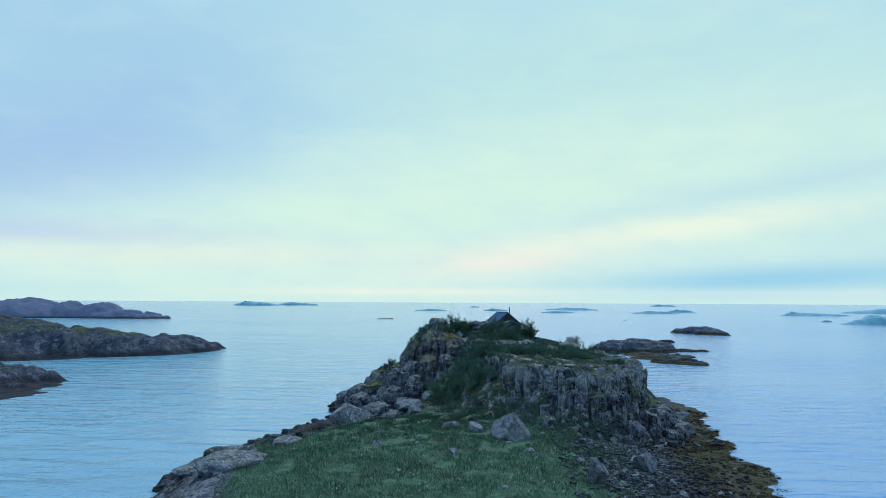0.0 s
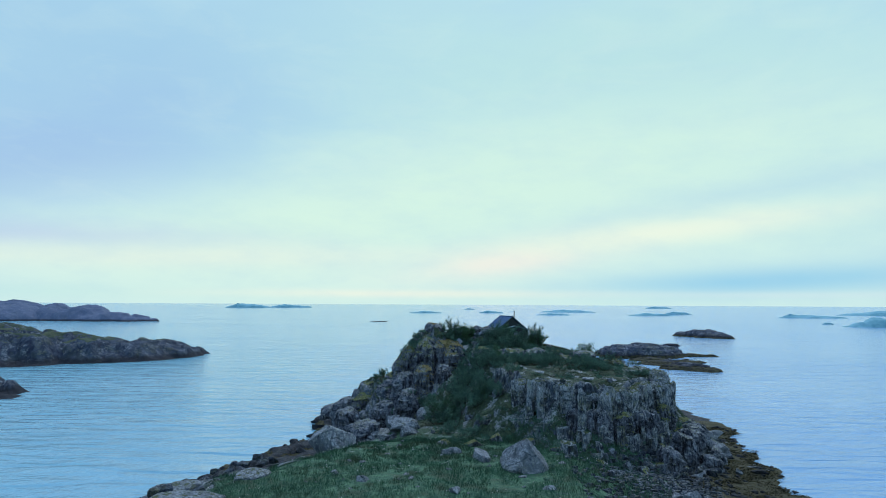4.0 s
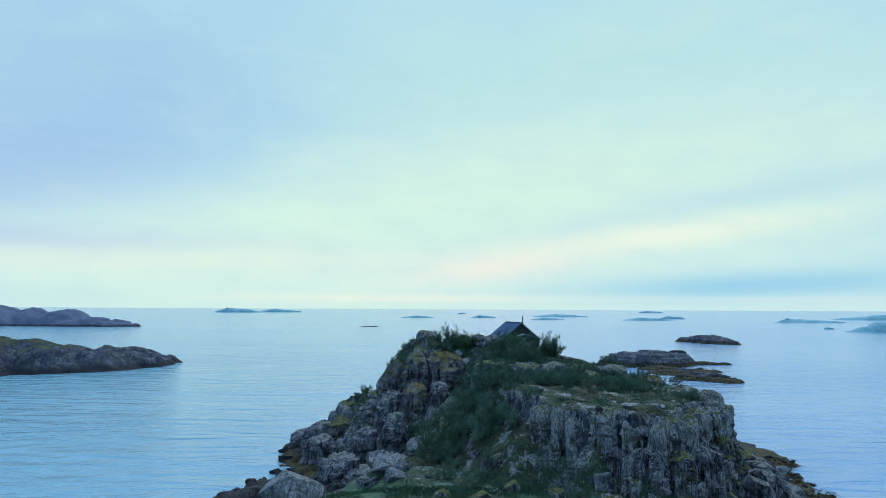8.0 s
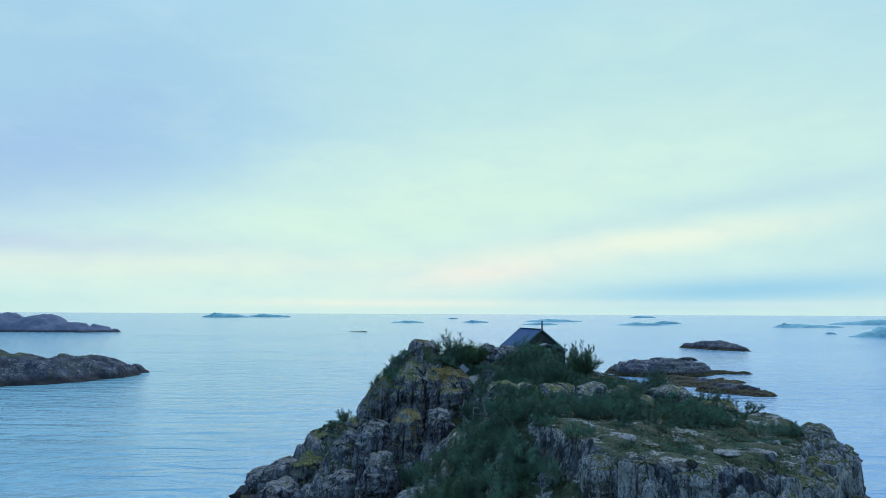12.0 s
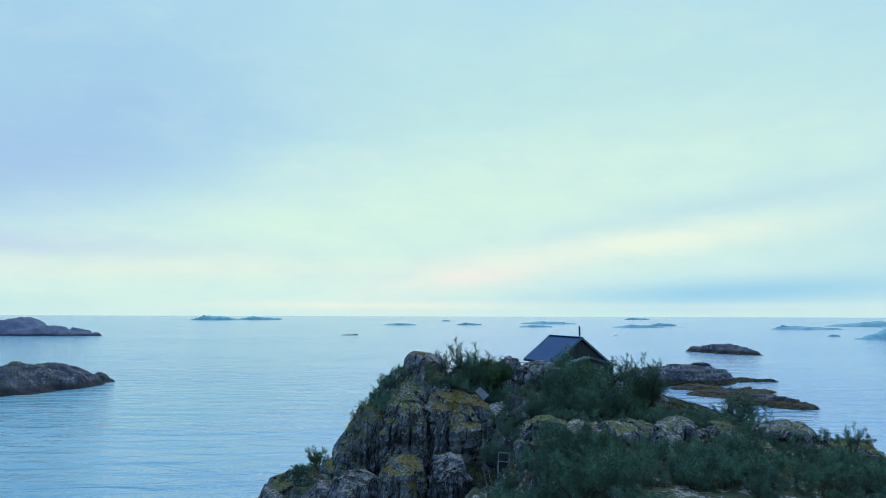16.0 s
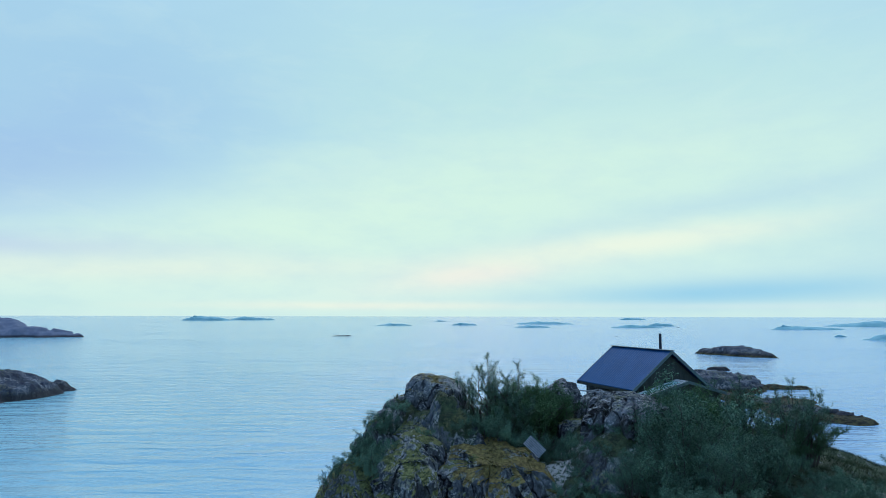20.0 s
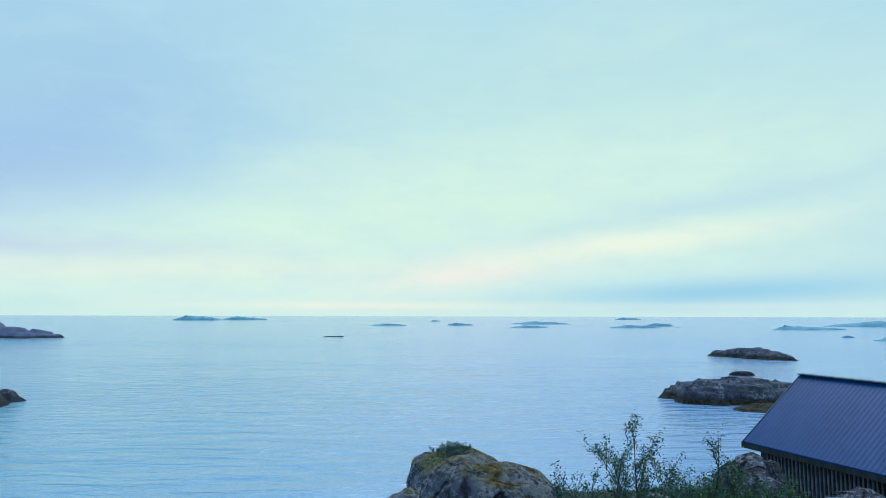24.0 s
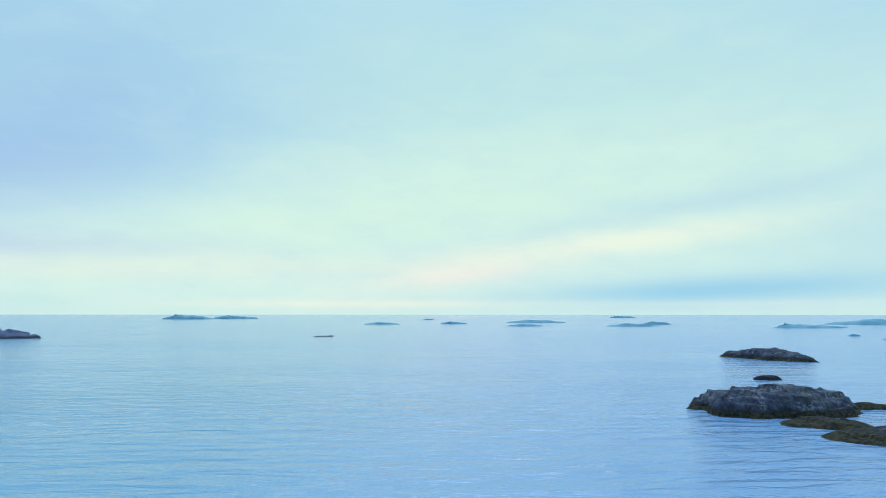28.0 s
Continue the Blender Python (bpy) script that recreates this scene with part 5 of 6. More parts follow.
def shrub(seed, height, spread, stems, leaves, leaf, mat, label, airy=0.0, slim=False):
    """A many-stemmed shrub: bent, forking stems and a ragged crown of single leaves."""
    r = random.Random(seed)
    root = new("shrub")
    bm = bmesh.new()
    tips = []

    def grow(p, d, length, rad, depth):
        n = 3
        for k in range(n):
            q = p + d * (length / n)
            tube(bm, p, q, rad * (1 - 0.2 * k), rad * (1 - 0.2 * (k + 1)))
            if depth >= 1 or k == n - 1:
                tips.append((q, d, depth))
            for _ in range(2 if depth == 1 and airy else 1):
                if depth >= (3 if airy else 2) or r.random() > 0.9:
                    continue
                side = Vector((r.gauss(0, 1), r.gauss(0, 1), r.gauss(0.5, 0.5))).normalized()
                grow(q, (d * 0.6 + side * 0.75).normalized(), length * r.uniform(0.36, 0.55), rad * 0.5, depth + 1)
            d = (d + Vector((r.gauss(0, 0.18), r.gauss(0, 0.18), 0.1))).normalized()
            p = q

    for s in range(stems):
        a = 2 * math.pi * (s + r.random()) / stems
        out = r.uniform(0.2, 1.0) * spread
        start = Vector((math.cos(a) * out * 0.35, math.sin(a) * out * 0.35, -0.15))
        d = Vector((math.cos(a) * out, math.sin(a) * out, height * r.uniform(0.75, 1.05))).normalized()
        thick = 0.028 * height / 2.2
        tube(bm, Vector((0, 0, -0.3)), start + d * thick, thick * 1.3, thick)
        grow(start, d, height * r.uniform(0.55, 0.8), 0.028 * height / 2.2, 0)
    part("stem", bm, M_BARK, root)
    q = np.random.default_rng(seed)
    base = np.array([t[0][:] for t in tips])
    pick = q.integers(0, len(base), leaves)
    c = base[pick] + q.normal(0, 0.030 + 0.075 * (1 - airy), (leaves, 3)) * height / 2.0
    c[:, 2] = np.maximum(c[:, 2], 0.02)
    u = q.normal(0, 1, (leaves, 3))
    u /= np.linalg.norm(u, axis=1)[:, None]
    w = np.cross(u, q.normal(0, 1, (leaves, 3)))
    w /= np.linalg.norm(w, axis=1)[:, None]
    size = leaf * q.uniform(0.6, 1.3, (leaves, 1))
    quad = np.stack([c - u * size, c + w * size * 0.42, c + u * size, c - w * size * 0.42], 1)
    if slim:
        quad = quad[:, :3]
    part("crown", cards("crown", quad), mat, root)
    return tagged(root, label, "shrub")


SHRUBS = [shrub(101, 2.2, 1.5, 9, 8000, 0.058, M_LEAF, "dense grey-green willow shrub on the rocks", slim=True),
          shrub(102, 2.0, 1.7, 9, 8000, 0.058, M_LEAF, "dense grey-green willow shrub on the rocks", slim=True),
          shrub(103, 1.6, 1.6, 9, 7000, 0.05, M_LEAF, "low spreading willow shrub among the rocks", slim=True),
          shrub(104, 2.9, 0.9, 9, 15000, 0.024, M_LEAF, "thin upright willow sapling with airy foliage", 1.0),
          shrub(105, 2.6, 1.1, 9, 15000, 0.031, M_LEAF2, "bright green young birch shrub on the rocks", 0.7),
          shrub(106, 1.5, 1.2, 7, 1100, 0.04, M_LEAF, "nearly bare twiggy shrub", 1.0),
          shrub(107, 2.5, 1.3, 14, 30000, 0.028, M_LEAF2, "leafy green willow bush with feathery shoots", 0.75),
          shrub(108, 4.6, 2.7, 15, 24000, 0.075, M_LEAF, "tall dense willow bush standing before the cabin", 0.35, slim=True)]
LOW = []


def plant(kind, x, y, scale=1.0, turn=None, wide=1.0, z=None):
    m = Matrix.LocRotScale((x, y, ((top_at(x, y) if y > 112 and x < 3 else at(x, y)) if z is None else z) - 0.05), Euler((0, 0, rr.uniform(0, 6.28) if turn is None else turn)), (scale * wide, scale * wide, scale))
    ob = copy_thing(SHRUBS[kind], m)
    ob["group"] = "shrubs on the island"
    return ob


def thicket(x, y, rx, ry, count, kinds, lo, hi, turn=0):
    c, s = math.cos(radians(turn)), math.sin(radians(turn))
    for _ in range(int(count * 0.7 + 0.5)):
        a, k = rr.uniform(0, 6.28), math.sqrt(rr.random())
        px, py = rx * k * math.cos(a), ry * k * math.sin(a)
        px, py = x + px * c - py * s, y + px * s + py * c
        if (3 < px < 26 and 113.0 < py < 119.0 and rr.random() < 0.8) or math.hypot(px + 4.4, py - 131.0) < 3.2:
            continue
        kind, scale, wide = rr.choice(kinds), rr.uniform(lo, hi) * 1.08, rr.uniform(0.9, 1.2)
        if math.hypot(px - 1.3, py - 125.3) < 1.7:
            continue
        if scale < 0.47 and kind < 3:
            if not (-9.6 < px < -7.4 and 123.0 < py < 130.0):
                LOW.append((px, py, scale, wide))
        else:
            plant(kind, px, py, scale, wide=wide)


thicket(2.0, 106.0, 4.6, 8.0, 56, (0, 1, 2, 0, 4), 0.55, 1.2, -15)
thicket(6.5, 103.5, 2.5, 4.5, 12, (0, 1, 2), 0.45, 0.8)
thicket(-1.0, 115.5, 3.0, 2.5, 9, (0, 1, 2), 0.4, 0.75)
thicket(-12.2, 129.5, 2.0, 3.5, 12, (2, 2, 0), 0.22, 0.4)
thicket(3.0, 123.8, 0.9, 1.2, 6, (0, 1, 2), 0.35, 0.55)
thicket(-9.5, 126.0, 2.2, 4.0, 10, (0, 2, 2), 0.2, 0.34)
thicket(-6.5, 118.0, 2.2, 3.5, 7, (0, 2), 0.3, 0.55)
thicket(4.6, 122.0, 2.6, 1.0, 8, (0, 1), 0.6, 0.85)
thicket(5.5, 111.0, 4.5, 2.5, 14, (0, 1, 2), 0.6, 0.9)
thicket(14, 111.5, 9, 2.0, 14, (0, 1, 2), 0.45, 0.7)
thicket(13, 109.0, 9, 4.0, 28, (1, 2, 0), 0.45, 0.75)
thicket(17, 102, 9.0, 5.0, 26, (2,), 0.18, 0.34)
thicket(22, 114.5, 6, 3.5, 18, (1, 2), 0.45, 0.75)
thicket(10, 119.5, 7, 2.0, 14, (1, 2), 0.4, 0.7)
thicket(8.3, 123.6, 3.0, 1.8, 12, (0, 1), 0.75, 1.1)
thicket(9.5, 126.5, 2.5, 1.6, 6, (0, 1), 0.5, 0.75)
thicket(13.5, 126.0, 4.0, 2.2, 11, (0, 1, 2), 0.32, 0.5)
thicket(-5.0, 127.0, 2.0, 2.6, 10, (0, 2), 0.25, 0.4)
thicket(-11.0, 129.5, 2.5, 3.0, 7, (0, 2), 0.3, 0.5)
thicket(14, 89.5, 6.0, 1.4, 12, (2,), 0.25, 0.45)
thicket(27, 100, 1.5, 5.0, 6, (2,), 0.3, 0.5, -35)
thicket(12, 101, 6.0, 4.0, 9, (2,), 0.25, 0.45)
thicket(27, 119, 3.5, 4.0, 8, (1, 2, 5), 0.4, 0.7)
for i in range(16):
    x, y = rr.uniform(-10, 15), rr.uniform(66, 92)
    plant(2, x, y, rr.uniform(0.13, 0.26), wide=1.3)
thicket(0.2, 126.0, 1.6, 1.8, 7, (0, 1), 0.5, 0.75)
thicket(1.6, 131.0, 1.6, 1.4, 8, (0, 2), 0.45, 0.75)
thicket(2.5, 95.5, 3.0, 3.0, 8, (0, 2), 0.5, 0.8)
for kind, x, y, sc in ((3, -0.6, 129.0, 1.12), (3, 0.1, 129.2, 1.2), (3, 0.6, 128.8, 1.05), (3, 1.0, 129.6, 1.0), (4, 2.4, 130.9, 1.05), (4, 2.9, 131.3, 0.85), (2, -5.3, 129.4, 0.5), (0, -5.6, 129.0, 0.55), (2, -5.9, 128.6, 0.55), (0, -6.3, 128.2, 0.45), (2, -6.7, 127.8, 0.42), (2, -4.8, 128.8, 0.45), (0, -5.2, 128.4, 0.5), (2, -7.2, 127.4, 0.36), (0, -7.6, 127.0, 0.34), (3, -8.2, 127.2, 0.3), (2, -8.0, 126.4, 0.3), (4, 0.9, 129.4, 0.75), (4, 1.4, 130.2, 0.8), (3, 1.0, 128.4, 0.8), (3, 14.4, 134.0, 1.1), (4, 14.9, 133.2, 0.9),
                       (4, -11.6, 131.6, 0.8), (3, -11.9, 132.0, 0.7), (0, 8.5, 126.6, 1.75), (0, 7.6, 125.6, 1.4), (6, 9.3, 126.2, 1.35), (6, 8.0, 125.6, 1.3), (0, 6.8, 124.2, 1.0), (6, 1.3, 129.4, 1.05), (6, 1.9, 129.9, 1.25), (6, 0.4, 128.8, 0.85), (6, 2.5, 130.6, 1.3), (6, 2.9, 131.2, 1.2), (6, 1.8, 130.8, 1.2), (0, 1.6, 130.0, 0.8), (0, 2.6, 131.0, 0.75), (0, 0.9, 127.6, 0.5), (0, 2.0, 128.6, 0.5), (1, 0.0, 126.8, 0.55), (3, 24.5, 118.0, 0.6), (0, 2.9, 127.3, 0.42), (2, 2.5, 126.5, 0.4), (0, 3.3, 126.7, 0.45), (2, 3.0, 125.9, 0.4), (2, 2.2, 127.4, 0.36), (2, 3.5, 127.6, 0.4), (0, 11.8, 127.6, 1.2), (1, 12.6, 128.0, 0.95)):
    plant(kind, x, y, sc)
for x, y, sc in ((7.1, 123.2, 0.76), (9.0, 123.8, 0.5), (5.0, 122.4, 0.42), (11.3, 123.6, 0.42), (8.2, 121.6, 0.45)):
    plant(7, x, y, sc)
for kind, x, y, sc in ((3, 13.9, 126.9, 1.2), (3, 14.3, 126.4, 1.05), (6, 14.6, 126.6, 0.9), (6, 13.4, 126.2, 0.8)):
    plant(kind, x, y, sc)
thicket(12, 109.8, 9, 3.0, 40, (0, 1, 2), 0.35, 0.65)
thicket(23, 110.0, 5, 3.5, 24, (0, 1, 2), 0.35, 0.6)
thicket(17, 120.5, 7, 2.5, 26, (0, 1, 2), 0.35, 0.6)
thicket(15, 123.4, 6, 2.0, 16, (1, 2), 0.35, 0.6)
thicket(20, 105.5, 6, 2.5, 16, (2,), 0.22, 0.4)
thicket(4.0, 124.2, 1.4, 2.2, 18, (0, 2), 0.28, 0.42)
thicket(18, 90.2, 6.0, 1.8, 34, (2,), 0.16, 0.34)
thicket(24.5, 93.5, 1.8, 4.0, 16, (2,), 0.16, 0.3, -35)
thicket(8, 94.5, 3.5, 2.5, 20, (2, 0), 0.25, 0.42)
thicket(25, 96, 4.5, 1.6, 14, (2,), 0.16, 0.3, 55)
thicket(30, 103, 6, 1.6, 22, (2,), 0.16, 0.32, 60)
for kind, x, y, sc in ((5, 23.3, 131.0, 1.7), (5, 22.4, 130.4, 1.5), (5, 24.2, 130.6, 1.3), (2, 22.0, 129.6, 0.9), (2, 23.4, 129.8, 0.8), (3, 23.0, 130.6, 0.75)):
    plant(kind, x, y, sc)
thicket(-5.6, 127.2, 1.0, 2.0, 26, (0, 2, 2), 0.26, 0.46)
thicket(-13.4, 130.8, 1.8, 2.2, 9, (2,), 0.2, 0.32)
for x, y, z, sc in ((-3.1, 151.0, 13.12, 0.3), (-2.4, 151.4, 13.1, 0.28), (-3.8, 151.5, 12.98, 0.26), (-2.9, 152.0, 13.1, 0.3), (-3.4, 150.6, 12.92, 0.26), (-2.7, 150.8, 13.0, 0.26), (-3.3, 151.6, 13.1, 0.28)):
    plant(2, x, y, sc, z=z)


def low_shrubs():
    """The knee-high growth that nobody could count, joined: dwarf willow and juniper, leaf by leaf."""
    q = np.random.default_rng(88)
    src = next(o for o in SHRUBS[2].children if o.name.startswith("crown")).data
    co = np.empty(len(src.vertices) * 3, np.float32)
    src.vertices.foreach_get("co", co)
    leaf = co.reshape(-1, 3, 3)
    out = []
    for x, y, scale, wide in LOW:
        pick = leaf[q.integers(0, len(leaf), int(2600 + 2000 * scale))]
        mid = pick.mean(1, keepdims=True)
        pick = mid + (pick - mid) * 1.5
        a = q.uniform(0, 6.28)
        c, s_ = math.cos(a), math.sin(a)
        px = (pick[..., 0] * c - pick[..., 1] * s_) * scale * wide + x
        py = (pick[..., 0] * s_ + pick[..., 1] * c) * scale * wide + y
        pz = pick[..., 2] * scale + (top_at(x, y) if y > 112 and x < 3 else at(x, y)) - 0.05
        out.append(np.stack([px, py, pz], -1))
    me = cards("low_shrubs", np.concatenate(out))
    me.materials.append(M_LEAF)
    tagged(new("low_shrubs", me), "knee-high dark green dwarf willow and juniper", "shrubs", kind="stuff")


low_shrubs()
for ob in SHRUBS:
    for o in (*ob.children, ob):
        bpy.data.objects.remove(o)

# ---- grass and heath ----
def tufts(name, n, inside, lo, hi, width, mat, label, lean=0.5, seed=1, category="grass", low=1.1, high=99.0, raised=0.0):
    """Many single blades on the ground, where inside(x, y) allows."""
    q = np.random.default_rng(seed)
    x, y = inside(q, n)
    z = ground_height(x, y)
    ok = (z > low) & (z < high)
    x, y, z = x[ok], y[ok], z[ok]
    m = len(x)
    h = q.uniform(lo, hi, m) * np.clip(0.25 + 1.5 * (0.6 * vnoise(x / 1.5, y / 1.5, 77) + 0.6 * vnoise(x / 0.6, y / 0.6, 78) + 0.5), 0.2, 2.0)
    a = q.uniform(0, 6.28, m)
    t = q.uniform(0, 6.28, m)
    foot = np.stack([x, y, z - 0.03 + raised], -1)
    side = np.stack([np.cos(a), np.sin(a), 0 * a], -1) * width
    tip = foot + np.stack([np.cos(t) * h * lean, np.sin(t) * h * lean, h], -1)
    me = cards(name, np.stack([foot - side, foot + side, tip], 1))
    me.materials.append(mat)
    return tagged(new(name, me), label, category, kind="stuff")


def meadow(q, n):
    x = q.uniform(-22, 22, n)
    y = 94 - 64 * q.random(n) ** 1.7
    keep = (fbm(x / 3.0, y / 3.0, 5, 4, 0.7) > -0.32) & (x > np.interp(y, SHORE_Y, SHORE_L) + 8)
    return x[keep], y[keep]


def heath(q, n):
    x = q.uniform(-8, 32, n)
    y = q.uniform(93, 146, n)
    keep = (outline_distance(x, y, PLATEAU) > 0.5) & (vnoise(x / 3.0, y / 3.0, 15) + 0.6 * vnoise(x, y, 16) > -0.08)
    return x[keep], y[keep]


def beach(q, n):
    y = q.uniform(30, 128, n)
    x = np.interp(y, SHORE_Y, SHORE_R) - q.uniform(-1.5, 15, n)
    keep = (vnoise(x / 1.8, y / 1.8, 25) + 0.7 * vnoise(x / 0.6, y / 0.6, 26) > -0.1)
    return x[keep], y[keep]


def pebbles(name, n, label, mat, seed):
    """Loose small stones, joined: each a squat broken block."""
    q = np.random.default_rng(seed)
    y = q.uniform(58, 100, n)
    x = np.clip(q.normal(22.5, 4.0, n), 13, 34)
    low = ground_height(x, y, False) < 4.5
    x, y = x[low], y[low]
    n = len(x)
    z = ground_height(x, y)
    s = q.uniform(0.08, 0.34, n)
    corner = np.array([(-1, -1, -0.5), (1, -1, -0.5), (1, 1, -0.5), (-1, 1, -0.5), (-0.7, -0.7, 0.7), (0.7, -0.7, 0.7), (0.7, 0.7, 0.7), (-0.7, 0.7, 0.7)])
    pts = corner[None] * (1 + q.uniform(-0.3, 0.3, (n, 8, 3))) * s[:, None, None]
    a = q.uniform(0, 6.28, n)
    ca, sa = np.cos(a)[:, None], np.sin(a)[:, None]
    px = pts[..., 0] * ca - pts[..., 1] * sa + x[:, None]
    py = pts[..., 0] * sa + pts[..., 1] * ca + y[:, None]
    pz = pts[..., 2] * 0.8 + z[:, None] + 0.1 * s[:, None]
    co = np.stack([px, py, pz], -1)
    faces = np.array([(4, 5, 6, 7), (0, 1, 5, 4), (1, 2, 6, 5), (2, 3, 7, 6), (3, 0, 4, 7)])
    me = cards(name, co[:, faces].reshape(-1, 4, 3))
    me.materials.append(mat)
    return tagged(new(name, me), label, "stones", kind="stuff")


for i in range(65):
    x, y = rr.gauss(-12.0, 4.2), rr.gauss(103, 6.5)
    rock("stone", x, y, rr.uniform(0.5, 2.2), i % 8, M_STONE, "dark broken rock in the cove", rr.uniform(0, 360), 0.3, (1.2, 0.8, 0.7), "rocks of the cove")
for i in range(60):
    x, y = rr.uniform(-14, 20), rr.uniform(60, 92)
    rock("rock", x, y, rr.uniform(0.35, 1.1), i % 8, M_BOULDER, "small grey rock half sunk in the meadow", rr.uniform(0, 360), 0.45, (1, 1, 0.7), "small meadow rocks")
pebbles("gravel", 4200, "dark wet shingle and broken stones", M_STONE, 12)
tufts("seaweed", 60000, beach, 0.08, 0.2, 0.09, M_WEED, "brown and ochre bladderwrack lying on the beach", 1.6, 8, "seaweed", -0.4, 1.7)
tufts("meadow_grass", 150000, meadow, 0.15, 0.5, 0.022, M_GRASS, "thick green meadow grass with pale tips", 0.45, 3)
tufts("heath", 260000, heath, 0.08, 0.26, 0.016, M_HEATH, "low brown-green heather and grass on the rock", 0.7, 4)


def flower_spots(q, n):
    x, y = meadow(q, n)
    keep = fbm(x / 4.0, y / 4.0, 95, 3) > 0.12
    return x[keep], y[keep]


tufts("meadow_flowers", 5200, flower_spots, 0.05, 0.09, 0.045, M_FLOWER, "scattered small white flowers in the meadow grass", 1.0, 6, "flowers", 1.1, 99.0, 0.36)
def low_growth(q, n):
    x, y = q.uniform(-14, 36, n), q.uniform(84, 136, n)
    keep = (fbm(x / 2.5, y / 2.5, 65, 4, 0.7) > -0.1) & (outline_distance(x, y, PLATEAU) < 0.6)
    return x[keep], y[keep]


tufts("undergrowth", 200000, low_growth, 0.08, 0.26, 0.016, M_HEATH, "brown-green heather and crowberry covering the rocky slopes", 0.7, 14, "heath", 2.6)

# ---- the cabin ----
def box(bm, x0, x1, y0, y1, z0, z1):
    vs = [bm.verts.new(p) for p in ((x0, y0, z0), (x1, y0, z0), (x1, y1, z0), (x0, y1, z0), (x0, y0, z1), (x1, y0, z1), (x1, y1, z1), (x0, y1, z1))]
    for f in ((0, 3, 2, 1), (4, 5, 6, 7), (0, 1, 5, 4), (1, 2, 6, 5), (2, 3, 7, 6), (3, 0, 4, 7)):
        bm.faces.new([vs[i] for i in f])
    return vs


CABIN = pose(9.9, 136.6, 13.3, 0, 0, 17.5)
cabin = tagged(new("cabin"), "small dark timber cabin with a blue-grey sheet roof", "cabin")
cabin.matrix_world = CABIN
LEN, BACK, HALF, RIDGE, EAVE = 3.0, 3.15, 2.7, 4.72, 2.55
bm = bmesh.new()
box(bm, -2.25, 2.25, -2.7, 2.85, -0.6, 2.75)
part("wall", bm, M_WALL, cabin)
for y in (-2.7, 2.77):
    bm = bmesh.new()
    vs = [bm.verts.new(p) for p in ((-2.25, y, 2.75), (2.25, y, 2.75), (0, y, 4.55), (-2.25, y + 0.08, 2.75), (2.25, y + 0.08, 2.75), (0, y + 0.08, 4.55))]
    for f in ((0, 1, 2), (5, 4, 3), (0, 3, 4, 1), (1, 4, 5, 2), (2, 5, 3, 0)):
        bm.faces.new([vs[i] for i in f])
    part("gable", bm, M_WALL, cabin)
for side in (-1, 1):
    bm = bmesh.new()
    n = 76
    rows = []
    for j in range(n + 1):
        y = -LEN + (LEN + BACK) * j / n
        lift = 0.0045 * (1 if j % 2 else -1)
        rows.append([bm.verts.new((side * HALF * k, y, RIDGE + (EAVE - RIDGE) * k + lift + up)) for k, up in ((0.0, 0.05), (1.0, 0.05), (1.0, 0.0), (0.0, 0.0))])
    for a, b in zip(rows, rows[1:]):
        for k in range(4):
            bm.faces.new((a[k], a[(k + 1) % 4], b[(k + 1) % 4], b[k]))
    bmesh.ops.recalc_face_normals(bm, faces=bm.faces)
    part("roof", bm, M_ROOF, cabin, "corrugated blue-grey roof sheet")
    for y in (-LEN - 0.03, BACK):
        bm = bmesh.new()
        vs = []
        for yy in (y, y + 0.03):
            for k, dz in ((0.0, 0.07), (1.02, 0.07), (1.02, -0.14), (0.0, -0.14)):
                vs.append(bm.verts.new((side * HALF * k, yy, RIDGE + (EAVE - RIDGE) * k + dz)))
        for f in ((0, 1, 2, 3), (7, 6, 5, 4), (0, 4, 5, 1), (1, 5, 6, 2), (2, 6, 7, 3), (3, 7, 4, 0)):
            bm.faces.new([vs[i] for i in f])
        bmesh.ops.recalc_face_normals(bm, faces=bm.faces)
        part("barge_board", bm, M_TRIM, cabin, "grey-green barge board")
bm = bmesh.new()
for side in (-1, 1):
    box(bm, min(0, side * 0.16), max(0, side * 0.16), -LEN - 0.03, BACK + 0.03, RIDGE + 0.04, RIDGE + 0.075)
part("ridge_cap", bm, M_TRIM, cabin)
bm = bmesh.new()
bmesh.ops.create_cone(bm, cap_ends=True, segments=16, radius1=0.085, radius2=0.085, depth=2.3, matrix=Matrix.Translation((1.6, 0.25, 4.5)))
part("chimney_pipe", bm, M_PIPE, cabin, "black steel stove pipe")

for k in range(34):
    y = -2.3 + 0.145 * k
    bm = bmesh.new()
    box(bm, -2.31, -2.254, y, y + 0.055, 1.3, 2.72)
    part("batten", bm, M_BATTEN, cabin)
for k in range(20):
    x = -2.1 + 0.22 * k
    bm = bmesh.new()
    box(bm, x, x + 0.03, -2.735, -2.703, 0.2, 2.72)
    part("batten", bm, M_WALL, cabin)
for side in (-1, 1):
    bm = bmesh.new()
    box(bm, min(side * 2.63, side * 2.69), max(side * 2.63, side * 2.69), -LEN, BACK, 2.38, 2.56)
    part("fascia", bm, M_WALL, cabin)

